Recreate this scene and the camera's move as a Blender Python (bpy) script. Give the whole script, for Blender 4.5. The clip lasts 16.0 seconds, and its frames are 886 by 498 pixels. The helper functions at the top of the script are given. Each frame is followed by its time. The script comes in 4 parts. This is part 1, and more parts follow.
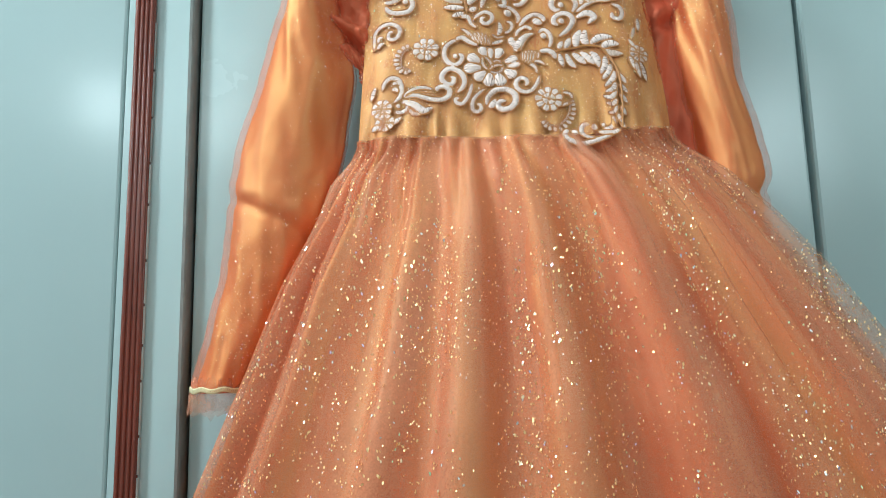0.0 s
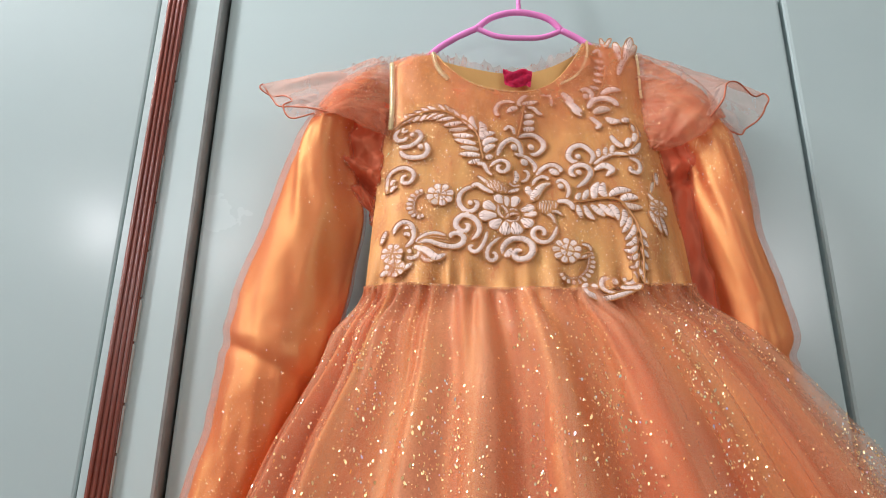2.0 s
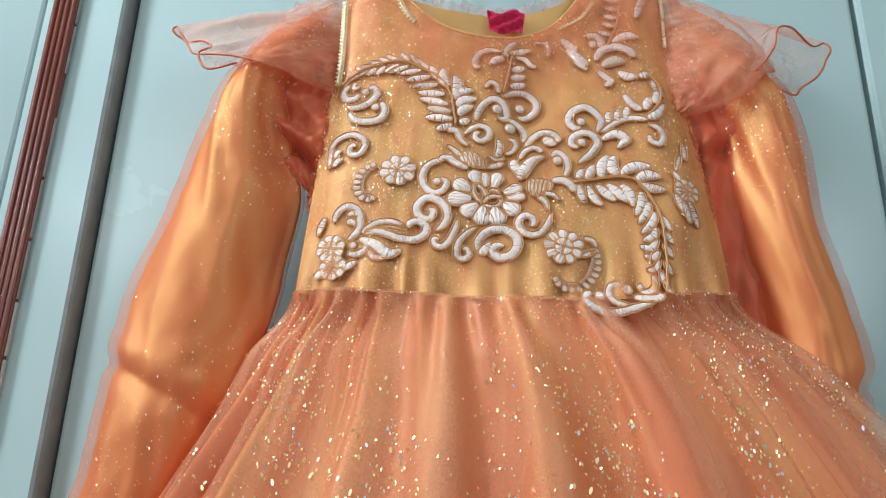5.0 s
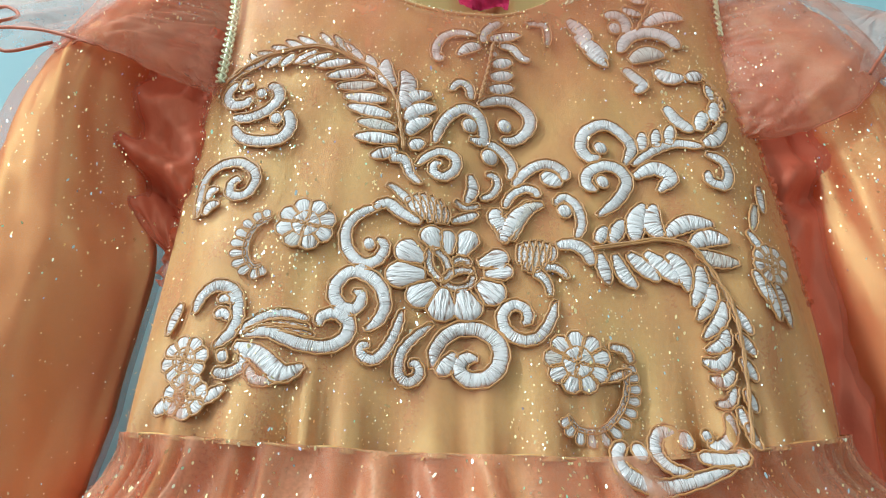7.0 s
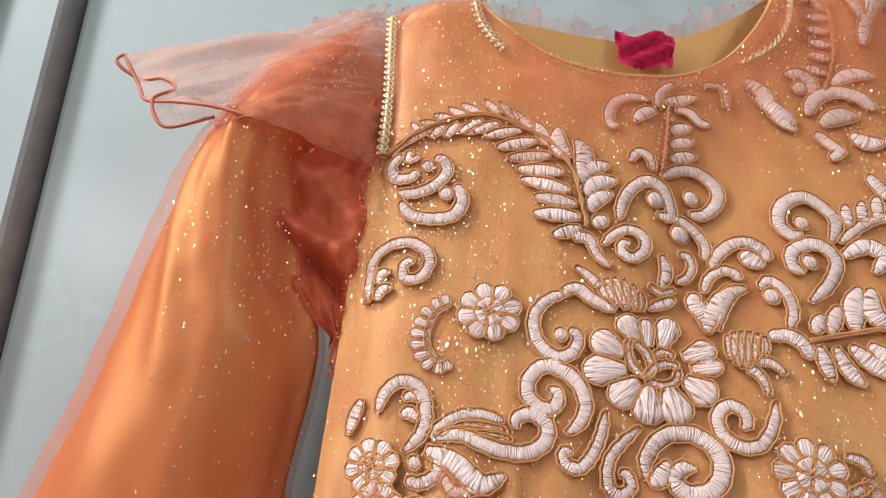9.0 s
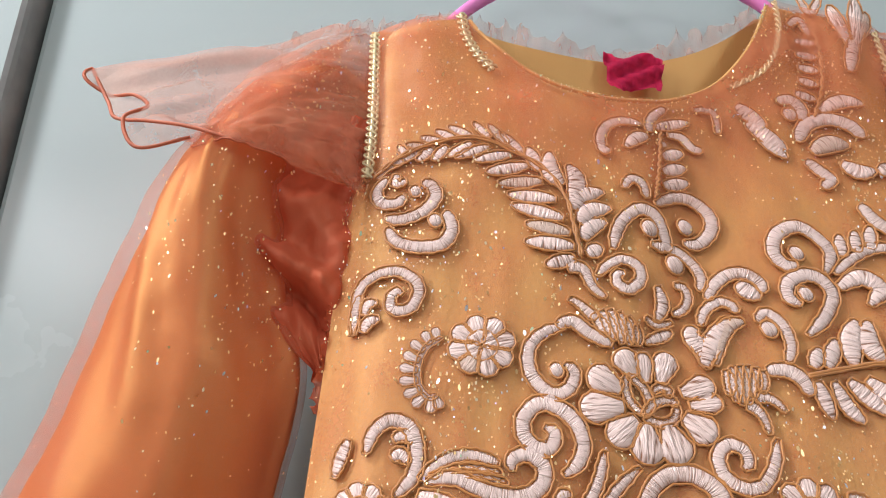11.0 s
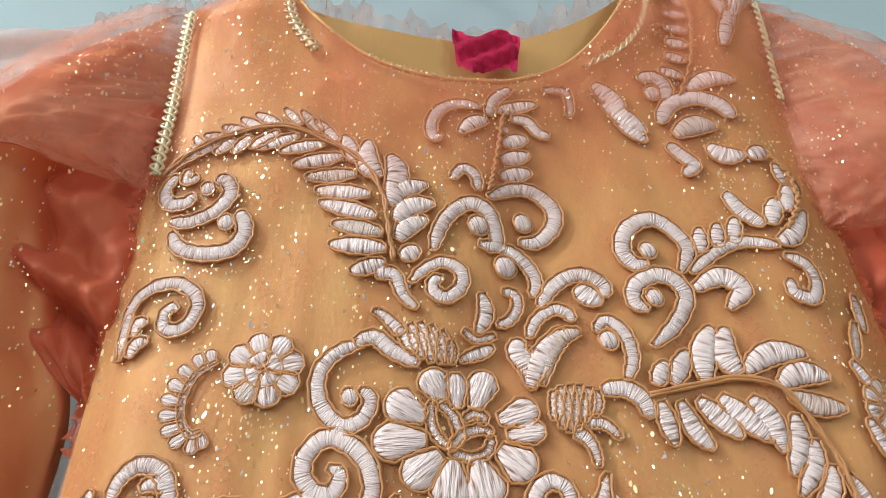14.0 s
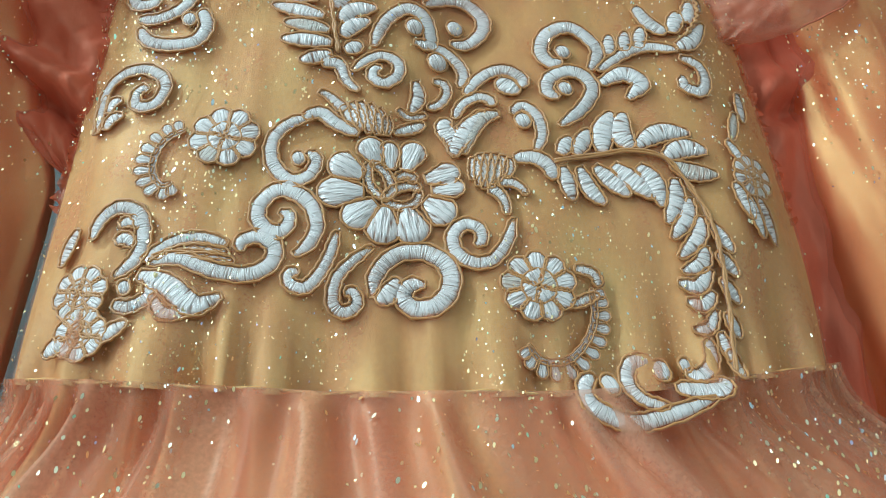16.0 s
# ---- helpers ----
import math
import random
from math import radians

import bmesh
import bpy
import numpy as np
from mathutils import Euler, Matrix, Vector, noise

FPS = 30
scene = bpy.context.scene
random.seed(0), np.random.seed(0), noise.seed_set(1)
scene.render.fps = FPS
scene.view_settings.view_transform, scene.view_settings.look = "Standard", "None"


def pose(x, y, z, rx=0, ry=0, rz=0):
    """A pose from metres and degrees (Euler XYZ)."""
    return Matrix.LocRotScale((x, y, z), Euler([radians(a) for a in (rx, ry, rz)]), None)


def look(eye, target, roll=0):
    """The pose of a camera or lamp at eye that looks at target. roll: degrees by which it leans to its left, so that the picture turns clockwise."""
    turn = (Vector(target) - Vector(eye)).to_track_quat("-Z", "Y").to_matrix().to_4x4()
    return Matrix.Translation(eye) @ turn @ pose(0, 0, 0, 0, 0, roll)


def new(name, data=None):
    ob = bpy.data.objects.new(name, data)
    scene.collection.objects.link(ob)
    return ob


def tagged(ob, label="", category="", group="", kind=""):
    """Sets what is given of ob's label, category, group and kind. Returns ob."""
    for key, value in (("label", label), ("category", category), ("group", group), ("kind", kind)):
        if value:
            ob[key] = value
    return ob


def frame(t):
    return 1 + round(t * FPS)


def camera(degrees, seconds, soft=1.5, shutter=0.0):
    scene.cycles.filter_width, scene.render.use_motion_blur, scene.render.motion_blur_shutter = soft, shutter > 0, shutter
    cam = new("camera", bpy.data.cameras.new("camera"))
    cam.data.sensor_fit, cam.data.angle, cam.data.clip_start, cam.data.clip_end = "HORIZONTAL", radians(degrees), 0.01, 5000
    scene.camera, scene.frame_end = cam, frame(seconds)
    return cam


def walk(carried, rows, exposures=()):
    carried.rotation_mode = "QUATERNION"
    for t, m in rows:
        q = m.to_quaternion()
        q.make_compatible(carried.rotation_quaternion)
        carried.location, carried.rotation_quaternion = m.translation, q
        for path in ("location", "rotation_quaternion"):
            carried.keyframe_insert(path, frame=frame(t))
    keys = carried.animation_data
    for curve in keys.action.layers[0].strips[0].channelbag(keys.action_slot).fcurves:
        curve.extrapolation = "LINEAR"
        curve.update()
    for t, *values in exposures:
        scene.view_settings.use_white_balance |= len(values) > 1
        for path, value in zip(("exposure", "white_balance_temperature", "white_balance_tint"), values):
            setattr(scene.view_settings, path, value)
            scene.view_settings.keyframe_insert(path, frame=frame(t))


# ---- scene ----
cam = camera(63.7, 16.0, soft=1.0)
METRES, EYE, TILT, LEAN, TURN = 0.85, 1.3, 0.0, 0.0, 0.0
ROWS = [
    (0.0, 0.0, 0.0, 0.0, 0.19, 8.7, 1.24),
    (0.5, -0.0423, 0.0097, 0.001, -2.64, 12.95, 0.37),
    (1.0, -0.0452, 0.0155, 0.0142, -2.84, 15.91, -0.18),
    (1.5, -0.0282, 0.0323, 0.0213, -2.25, 18.18, -0.38),
    (2.0, -0.0247, 0.0452, 0.0309, -1.35, 19.32, -0.77),
    (2.5, -0.0228, 0.0735, 0.0409, -0.09, 19.36, -0.81),
    (3.0, -0.005, 0.1063, 0.0475, -0.31, 18.61, -1.1),
    (3.5, -0.0004, 0.1376, 0.049, -1.91, 18.11, -1.06),
    (4.0, 0.0228, 0.1477, 0.0619, -0.91, 19.2, -0.76),
    (6.5, 0.0229, 0.3957, 0.2006, -1.87, 14.76, -2.74),
    (7.0, 0.0387, 0.4282, 0.2339, -3.43, 17.23, -1.44),
    (7.5, 0.0262, 0.4335, 0.2594, -2.92, 18.76, -1.7),
    (8.0, 0.0212, 0.4358, 0.2804, -3.28, 20.76, -1.42),
    (8.5, -0.0147, 0.4432, 0.2832, -1.49, 19.97, -1.68),
    (9.0, -0.0347, 0.4481, 0.271, -0.11, 18.93, -2.39),
    (11.5, -0.0484, 0.4676, 0.2994, -3.24, 20.02, -1.57),
    (12.0, -0.0495, 0.5111, 0.3149, -2.65, 21.71, -1.59),
    (12.5, -0.0508, 0.5057, 0.3213, -2.69, 23.43, -0.41),
    (13.0, -0.0281, 0.502, 0.3158, -1.02, 22.14, -0.09),
    (13.5, 0.0076, 0.5157, 0.3089, -2.92, 21.07, 0.42),
    (14.0, 0.036, 0.5051, 0.3033, -3.82, 20.26, 0.19),
    (14.5, 0.0676, 0.5047, 0.2866, -4.76, 18.69, 0.27),
    (15.0, 0.0685, 0.5089, 0.2653, -5.8, 17.43, -0.01),
    (15.5, 0.066, 0.5043, 0.239, -5.35, 15.58, -0.06),
    (16.0, 0.0526, 0.4787, 0.2236, -5.77, 14.82, 0.28),
]
EXPOSURES = [
    (0.0, 0.16, 5800, -4), (0.6, 0.17, 6100, 4), (1.2, 0.10, 6700, 18), (3.0, 0.09, 6700, 17), (3.6, 0.07, 6600, 13), (4.2, 0.07, 6200, 6), (6.3, 0.15, 5550, -3), (6.7, 0.13, 5300, -8),
    (7.2, 0.11, 5000, -15), (7.8, -0.04, 6550, 18), (8.3, -0.05, 6750, 21), (12.4, -0.05, 6800, 21), (13.0, -0.09, 6900, 26), (13.8, -0.04, 6300, 12), (14.5, 0.0, 5800, 1), (15.2, -0.02, 5200, -13),
    (16.0, -0.09, 4850, -19),
]
walk(cam, [(t, pose(0, 0, EYE, TILT, LEAN, TURN) @ pose(METRES * x, METRES * y, METRES * z, 90 + pitch, roll, yaw)) for t, x, y, z, yaw, pitch, roll in ROWS],
     EXPOSURES)

# ---- light: a tube lamp, a side lamp and added unseen lamps in a closed white room ----
world = bpy.data.worlds.new("room_world")
world.use_nodes = True
world.node_tree.nodes["Background"].inputs[0].default_value = (0.75, 0.86, 0.95, 1)
world.node_tree.nodes["Background"].inputs[1].default_value = 0.05
scene.world = world


def area(name, eye, target, sx, sy, watts, colour):
    data = bpy.data.lights.new(name, "AREA")
    data.shape, data.size, data.size_y, data.energy, data.color = "RECTANGLE", sx, sy, watts, colour
    ob = new(name, data)
    ob.matrix_world = look(eye, target)
    return ob


area("tube_light", (-0.80, 0.32, 2.87), (0.05, 0.70, 1.55), 0.16, 0.9, 31.0, (0.93, 0.98, 1.0))
# Unseen lamp added for contrast from the left, outside the doors' reflections.
area("left_key", (-2.20, -0.50, 2.35), (0.1, 0.7, 1.6), 0.3, 0.6, 21.0, (0.93, 0.98, 1.0))
# Two unseen lamps added to make the bright spots on the doors.
area("glint_light", (-1.56, -1.75, 2.50), (0.1, 0.7, 1.6), 0.14, 0.20, 4.0, (0.93, 0.98, 1.0))
area("glint_light", (-0.99, -1.75, 2.50), (0.1, 0.7, 1.6), 0.12, 0.20, 4.0, (0.93, 0.98, 1.0))
area("side_light", (1.50, -1.70, 2.30), (0.1, 0.7, 1.6), 0.5, 0.5, 11.0, (0.90, 0.98, 1.0))


# ---- materials ----
def material(name):
    m = bpy.data.materials.new(name)
    m.use_nodes = True
    return m, m.node_tree.nodes, m.node_tree.links, m.node_tree.nodes["Principled BSDF"]


def noise_at(nodes, links, scale, detail=3.0, stretch=(1, 1, 1), coords="Object"):
    co = nodes.new("ShaderNodeTexCoord")
    mp = nodes.new("ShaderNodeMapping")
    mp.inputs["Scale"].default_value = stretch
    links.new(co.outputs[coords], mp.inputs[0])
    n = nodes.new("ShaderNodeTexNoise")
    n.inputs["Scale"].default_value, n.inputs["Detail"].default_value = scale, detail
    links.new(mp.outputs[0], n.inputs["Vector"])
    return n


def ramp(nodes, links, src, stops):
    r = nodes.new("ShaderNodeValToRGB")
    while len(r.color_ramp.elements) < len(stops):
        r.color_ramp.elements.new(0.5)
    for e, (p, c) in zip(r.color_ramp.elements, stops):
        e.position, e.color = p, (*c, 1)
    links.new(src, r.inputs[0])
    return r


def bump(nodes, links, src, bsdf, strength, distance):
    b = nodes.new("ShaderNodeBump")
    b.inputs["Strength"].default_value, b.inputs["Distance"].default_value = strength, distance
    links.new(src, b.inputs["Height"])
    links.new(b.outputs[0], bsdf.inputs["Normal"])
    return b


def painted_steel(name, a, b, rough):
    m, n, l, p = material(name)
    big = noise_at(n, l, 3.0, 4)
    l.new(ramp(n, l, big.outputs[0], [(0.3, a), (0.7, b)]).outputs[0], p.inputs["Base Color"])
    r = noise_at(n, l, 9.0, 5)
    l.new(ramp(n, l, r.outputs[0], [(0.3, (rough - 0.02,) * 3), (0.75, (rough + 0.04,) * 3)]).outputs[0], p.inputs["Roughness"])
    wave = noise_at(n, l, 26.0, 2, (1, 1, 0.35))
    bump(n, l, wave.outputs[0], p, 0.12, 0.0012)
    p.inputs["Specular IOR Level"].default_value = 0.5
    return m


def satin(name, a, b, rough, fold=40.0, stretch=(1, 1, 0.3), gold=0.3, coords="Object", weave=(1.0, 0.66, 0.28), relief=0.005, split=(0.3, 0.7)):
    """Shot satin: a coloured warp under the gloss of a golden weft."""
    m, n, l, p = material(name)
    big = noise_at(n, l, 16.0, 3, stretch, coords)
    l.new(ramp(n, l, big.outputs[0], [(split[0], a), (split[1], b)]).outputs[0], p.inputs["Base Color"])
    p.inputs["Roughness"].default_value = 0.6
    p.inputs["Specular IOR Level"].default_value = 0.3
    p.inputs["Sheen Weight"].default_value, p.inputs["Sheen Roughness"].default_value = 0.25, 0.4
    p.inputs["Sheen Tint"].default_value = (1.0, 0.6, 0.35, 1)
    cr = noise_at(n, l, fold, 4, (1, 1, 0.28))
    wv = noise_at(n, l, 700.0, 2, (1, 1, 0.45))
    add = n.new("ShaderNodeMath")
    add.operation = "MULTIPLY_ADD"
    l.new(wv.outputs[0], add.inputs[0])
    add.inputs[1].default_value = 0.05
    l.new(cr.outputs[0], add.inputs[2])
    bp = bump(n, l, add.outputs[0], p, 0.7, relief)
    gl = n.new("ShaderNodeBsdfAnisotropic")
    gl.inputs["Color"].default_value, gl.inputs["Roughness"].default_value = (*weave, 1), rough
    l.new(bp.outputs[0], gl.inputs["Normal"])
    mx = n.new("ShaderNodeMixShader")
    mx.inputs[0].default_value = gold
    l.new(p.outputs[0], mx.inputs[1]), l.new(gl.outputs[0], mx.inputs[2])
    l.new(mx.outputs[0], n["Material Output"].inputs[0])
    return m


def sheer(name, colour, cover, vary=0.12, scale=30.0, streak=0.25, stretch=None, coords="Object", thin=False, weave=0.08):
    """Net fabric: part of the light goes straight through, the rest is scattered."""
    m, n, l, p = material(name)
    out = n["Material Output"]
    n.remove(p)
    dif, tl, tr = n.new("ShaderNodeBsdfDiffuse"), n.new("ShaderNodeBsdfTranslucent"), n.new("ShaderNodeBsdfTransparent")
    gl = n.new("ShaderNodeBsdfGlossy")
    for node in (dif, tl):
        node.inputs["Color"].default_value = (*colour, 1)
    gl.inputs["Color"].default_value, gl.inputs["Roughness"].default_value = (1.0, 0.8, 0.62, 1), 0.38
    m1, m2, m3 = (n.new("ShaderNodeMixShader") for _ in range(3))
    m1.inputs[0].default_value, m2.inputs[0].default_value = 0.35, 0.035
    l.new(dif.outputs[0], m1.inputs[1]), l.new(tl.outputs[0], m1.inputs[2])
    l.new(m1.outputs[0], m2.inputs[1]), l.new(gl.outputs[0], m2.inputs[2])
    nz = noise_at(n, l, scale, 7, stretch or (1, 1, streak), coords)
    mesh = noise_at(n, l, 650.0, 2)
    r = ramp(n, l, nz.outputs[0], [(0.3, (cover - vary,) * 3), (0.7, (cover + vary,) * 3)])
    mul = n.new("ShaderNodeMath")
    mul.operation = "MULTIPLY_ADD"
    l.new(mesh.outputs[0], mul.inputs[0])
    mul.inputs[1].default_value = weave
    sub = n.new("ShaderNodeMath")
    sub.operation = "SUBTRACT"
    l.new(r.outputs[0], sub.inputs[0])
    sub.inputs[1].default_value = weave / 2
    l.new(sub.outputs[0], mul.inputs[2])
    amount = mul
    if thin:
        uv, sep, amount = n.new("ShaderNodeTexCoord"), n.new("ShaderNodeSeparateXYZ"), n.new("ShaderNodeMath")
        amount.operation = "MULTIPLY"
        l.new(uv.outputs["UV"], sep.inputs[0])
        l.new(mul.outputs[0], amount.inputs[0])
        l.new(sep.outputs["Y"], amount.inputs[1])
    l.new(amount.outputs[0], m3.inputs[0])
    l.new(tr.outputs[0], m3.inputs[1]), l.new(m2.outputs[0], m3.inputs[2])
    l.new(m3.outputs[0], out.inputs[0])
    return m


def thread(name, a, b, rough, along=1700.0, strength=0.8):
    """Embroidery floss: fine ridges across the run of each pad."""
    m, n, l, p = material(name)
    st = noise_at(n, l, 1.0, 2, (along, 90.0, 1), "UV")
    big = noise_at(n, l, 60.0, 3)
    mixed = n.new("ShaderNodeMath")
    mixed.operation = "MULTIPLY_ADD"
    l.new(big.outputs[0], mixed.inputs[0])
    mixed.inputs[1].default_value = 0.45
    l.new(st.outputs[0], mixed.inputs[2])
    # The ramp's dark tone paints shade into the gaps between threads.
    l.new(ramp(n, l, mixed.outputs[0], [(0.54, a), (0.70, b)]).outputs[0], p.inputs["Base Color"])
    p.inputs["Roughness"].default_value = rough
    p.inputs["Specular IOR Level"].default_value = 0.75
    p.inputs["Sheen Weight"].default_value = 0.3
    bump(n, l, st.outputs[0], p, strength, 0.0014)
    return m


def plain(name, colour, rough, metal=0.0, spec=0.5, scale=50.0):
    m, n, l, p = material(name)
    nz = noise_at(n, l, scale, 3)
    l.new(ramp(n, l, nz.outputs[0], [(0.3, tuple(c * 0.85 for c in colour)), (0.7, tuple(min(1, c * 1.12) for c in colour))]).outputs[0], p.inputs["Base Color"])
    p.inputs["Roughness"].default_value, p.inputs["Metallic"].default_value = rough, metal
    p.inputs["Specular IOR Level"].default_value = spec
    return m


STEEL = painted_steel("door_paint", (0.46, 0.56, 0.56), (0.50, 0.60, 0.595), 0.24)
# Darker copy of the door paint: the left's weaker light is in its colour.
STEEL_DIM = painted_steel("door_paint_dim", (0.395, 0.475, 0.475), (0.425, 0.505, 0.50), 0.20)
EDGE = plain("grey_paint_and_shade", (0.33, 0.34, 0.33), 0.35)
DARK = plain("gap_shade", (0.012, 0.012, 0.014), 0.8)
BROWN = plain("strip_brown", (0.20, 0.045, 0.028), 0.26, 0.0, 0.6, 18.0)
WHITELINE = plain("strip_edge_paint", (0.55, 0.55, 0.52), 0.4)
WALL = plain("wall_paint", (0.74, 0.76, 0.74), 0.8, 0, 0.3, 2.0)
FLOOR = plain("floor_tile", (0.45, 0.42, 0.38), 0.3, 0, 0.5, 4.0)
SATIN_BODICE = satin("bodice_satin", (0.61, 0.30, 0.095), (0.69, 0.385, 0.135), 0.58, 20.0, (1, 1, 0.12), 0.22, relief=0.004)
# Streaks mix shot-satin tone with fold shade: red for valleys, gold for ridges.
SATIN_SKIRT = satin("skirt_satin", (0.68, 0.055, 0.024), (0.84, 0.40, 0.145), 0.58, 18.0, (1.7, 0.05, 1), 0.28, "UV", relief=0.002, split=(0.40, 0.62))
SATIN_SLEEVE = satin("sleeve_satin", (0.68, 0.070, 0.026), (0.74, 0.115, 0.036), 0.50, 12.0, (1, 1, 0.2), 0.36, weave=(1.0, 0.70, 0.25), relief=0.002)
# Redder copy of the sleeve satin: the recess's shade is in its colour.
SATIN_TUCK = satin("shaded_satin", (0.62, 0.085, 0.045), (0.70, 0.14, 0.065), 0.6, 26.0, (1, 1, 0.3), 0.05)
NET_SKIRT = sheer("skirt_net", (0.84, 0.32, 0.16), 0.32, 0.30, 16.0, stretch=(3.6, 0.09, 1), coords="UV", weave=0.30)
NET_OUTER = sheer("outer_net", (0.86, 0.44, 0.26), 0.33, 0.26, 16.0, stretch=(2.4, 0.08, 1), coords="UV", weave=0.34)
NET_YOKE = sheer("yoke_net", (0.85, 0.30, 0.16), 0.38, 0.34, 30.0, 0.7, thin=True)
NET_SLEEVE = sheer("sleeve_net", (0.85, 0.29, 0.15), 0.27, 0.12, 30.0, weave=0.2)
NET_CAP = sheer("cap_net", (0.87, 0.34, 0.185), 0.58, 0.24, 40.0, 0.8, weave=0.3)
NET_PUFF = sheer("puff_net", (0.88, 0.42, 0.27), 0.30, 0.20, 50.0, 0.9)
# Redder, denser net: shade beside the armhole is put into the fabric colour.
NET_SHADED = sheer("shaded_net", (0.82, 0.19, 0.08), 0.70, 0.18, 60.0)
NET_RUFFLE = sheer("ruffle_net", (0.86, 0.52, 0.42), 0.38, 0.10, 30.0)
NET_FRAY = sheer("fray_net", (0.88, 0.42, 0.29), 0.32, 0.15, 160.0)
NET_BODICE = sheer("bodice_net", (0.86, 0.36, 0.18), 0.28, 0.18, 70.0, 0.3, weave=0.30)
HEM = plain("hem_cord", (0.58, 0.15, 0.07), 0.6)
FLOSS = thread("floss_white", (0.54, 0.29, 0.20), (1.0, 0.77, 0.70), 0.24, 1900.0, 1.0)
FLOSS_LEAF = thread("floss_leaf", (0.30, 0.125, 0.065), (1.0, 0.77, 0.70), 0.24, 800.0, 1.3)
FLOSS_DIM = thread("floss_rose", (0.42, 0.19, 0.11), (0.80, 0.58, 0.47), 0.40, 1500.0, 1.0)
CORD = thread("copper_cord", (0.36, 0.110, 0.020), (0.60, 0.24, 0.055), 0.45, 900.0)
GOLD = plain("gold_braid", (0.86, 0.74, 0.45), 0.32, 0.35, 0.6, 400.0)
GLITTER = plain("glitter_gold", (0.98, 0.80, 0.52), 0.33, 0.8)
GN = GLITTER.node_tree
island = GN.nodes.new("ShaderNodeNewGeometry")
tones = ramp(GN.nodes, GN.links, island.outputs["Random Per Island"], [(0.0, (1.0, 0.72, 0.36)), (0.62, (1.0, 0.84, 0.58)), (0.86, (0.95, 0.95, 0.98)), (0.94, (0.78, 0.98, 0.70)), (0.97, (0.86, 0.74, 1.0))])
tones.color_ramp.interpolation = "CONSTANT"
GN.links.new(tones.outputs[0], GN.nodes["Principled BSDF"].inputs["Base Color"])
PINK = plain("hanger_plastic", (1.0, 0.28, 0.66), 0.45, 0, 0.4, 8.0)
RED = plain("label_red", (0.74, 0.035, 0.12), 0.7, 0, 0.2, 300.0)


# ---- mesh helpers ----
def part(name, bm, mats, parent=None, label="", smooth=True):
    me = bpy.data.meshes.new(name)
    bm.to_mesh(me)
    bm.free()
    for m in mats if isinstance(mats, (list, tuple)) else [mats]:
        me.materials.append(m)
    if smooth:
        me.polygons.foreach_set("use_smooth", [True] * len(me.polygons))
    ob = new(name, me)
    ob.parent = parent
    if label:
        ob["label"] = label
    return ob


def thing(name, label, category, kind="", group=""):
    ob = new(name)
    return tagged(ob, label, category, group, kind)


def box(bm, lo, hi, bevel=0.0):
    r = bmesh.ops.create_cube(bm, size=1)
    c = [(a + b) / 2 for a, b in zip(lo, hi)]
    for v in r["verts"]:
        v.co = Vector([c[i] + v.co[i] * (hi[i] - lo[i]) for i in range(3)])
    if bevel:
        bmesh.ops.bevel(bm, geom=list({e for v in r["verts"] for e in v.link_edges}), offset=bevel, segments=2, affect="EDGES", profile=0.5)


def boxed(name, lo, hi, mat, parent=None, label="", bevel=0.0):
    bm = bmesh.new()
    box(bm, lo, hi, bevel)
    return part(name, bm, mat, parent, label, smooth=False)


def spline(pts, n):
    """n + 1 points of a smooth curve through pts (tuples of any length)."""
    p = [Vector(q) for q in pts]
    p = [2 * p[0] - p[1]] + p + [2 * p[-1] - p[-2]]
    k, out = len(p) - 3, []
    for i in range(n + 1):
        s = min(i / n * k, k - 1e-6)
        j, f = int(s), s - int(s)
        a, b, c, d = p[j:j + 4]
        out.append(0.5 * (2 * b + (c - a) * f + (2 * a - 5 * b + 4 * c - d) * f * f + (3 * b - a - 3 * c + d) * f ** 3))
    return out


def curve_at(table, z):
    """Smooth value from rows (z, value) with falling z."""
    if z >= table[0][0]:
        return table[0][1]
    for (z0, v0), (z1, v1) in zip(table, table[1:]):
        if z >= z1:
            f = (z0 - z) / (z0 - z1)
            return v0 + (v1 - v0) * f
    return table[-1][1]


def grid(bm, rows, closed=False, mat=0):
    """Faces between rows of points."""
    vs = [[bm.verts.new(p) for p in r] for r in rows]
    for a, b in zip(vs, vs[1:]):
        m = len(a)
        for i in range(m if closed else m - 1):
            j = (i + 1) % m
            f = bm.faces.new((a[i], a[j], b[j], b[i]))
            f.material_index = mat
    return vs


def unwrap(bm, columns, rows, shift=0.0):
    """UV by place in the grid: u along a row, v from the first row to the last."""
    bm.verts.index_update()
    uv = bm.loops.layers.uv.new("UVMap")
    for f in bm.faces:
        for lp in f.loops:
            lp[uv].uv = ((lp.vert.index % columns) / columns + shift, (lp.vert.index // columns) / rows)


def tube(bm, pts, radius, sides=6, mat=0):
    rows = []
    for i, p in enumerate(pts):
        d = (pts[min(i + 1, len(pts) - 1)] - pts[max(i - 1, 0)]).normalized()
        a = d.cross(Vector((0, 1, 0.01))).normalized()
        b = d.cross(a)
        r = radius(i / (len(pts) - 1)) if callable(radius) else radius
        rows.append([p + (a * math.cos(2 * math.pi * k / sides) + b * math.sin(2 * math.pi * k / sides)) * r for k in range(sides)])
    vs = grid(bm, rows, True, mat)
    for ring in (vs[0], vs[-1]):
        f = bm.faces.new(ring)
        f.material_index = mat
    bmesh.ops.recalc_face_normals(bm, faces=bm.faces)


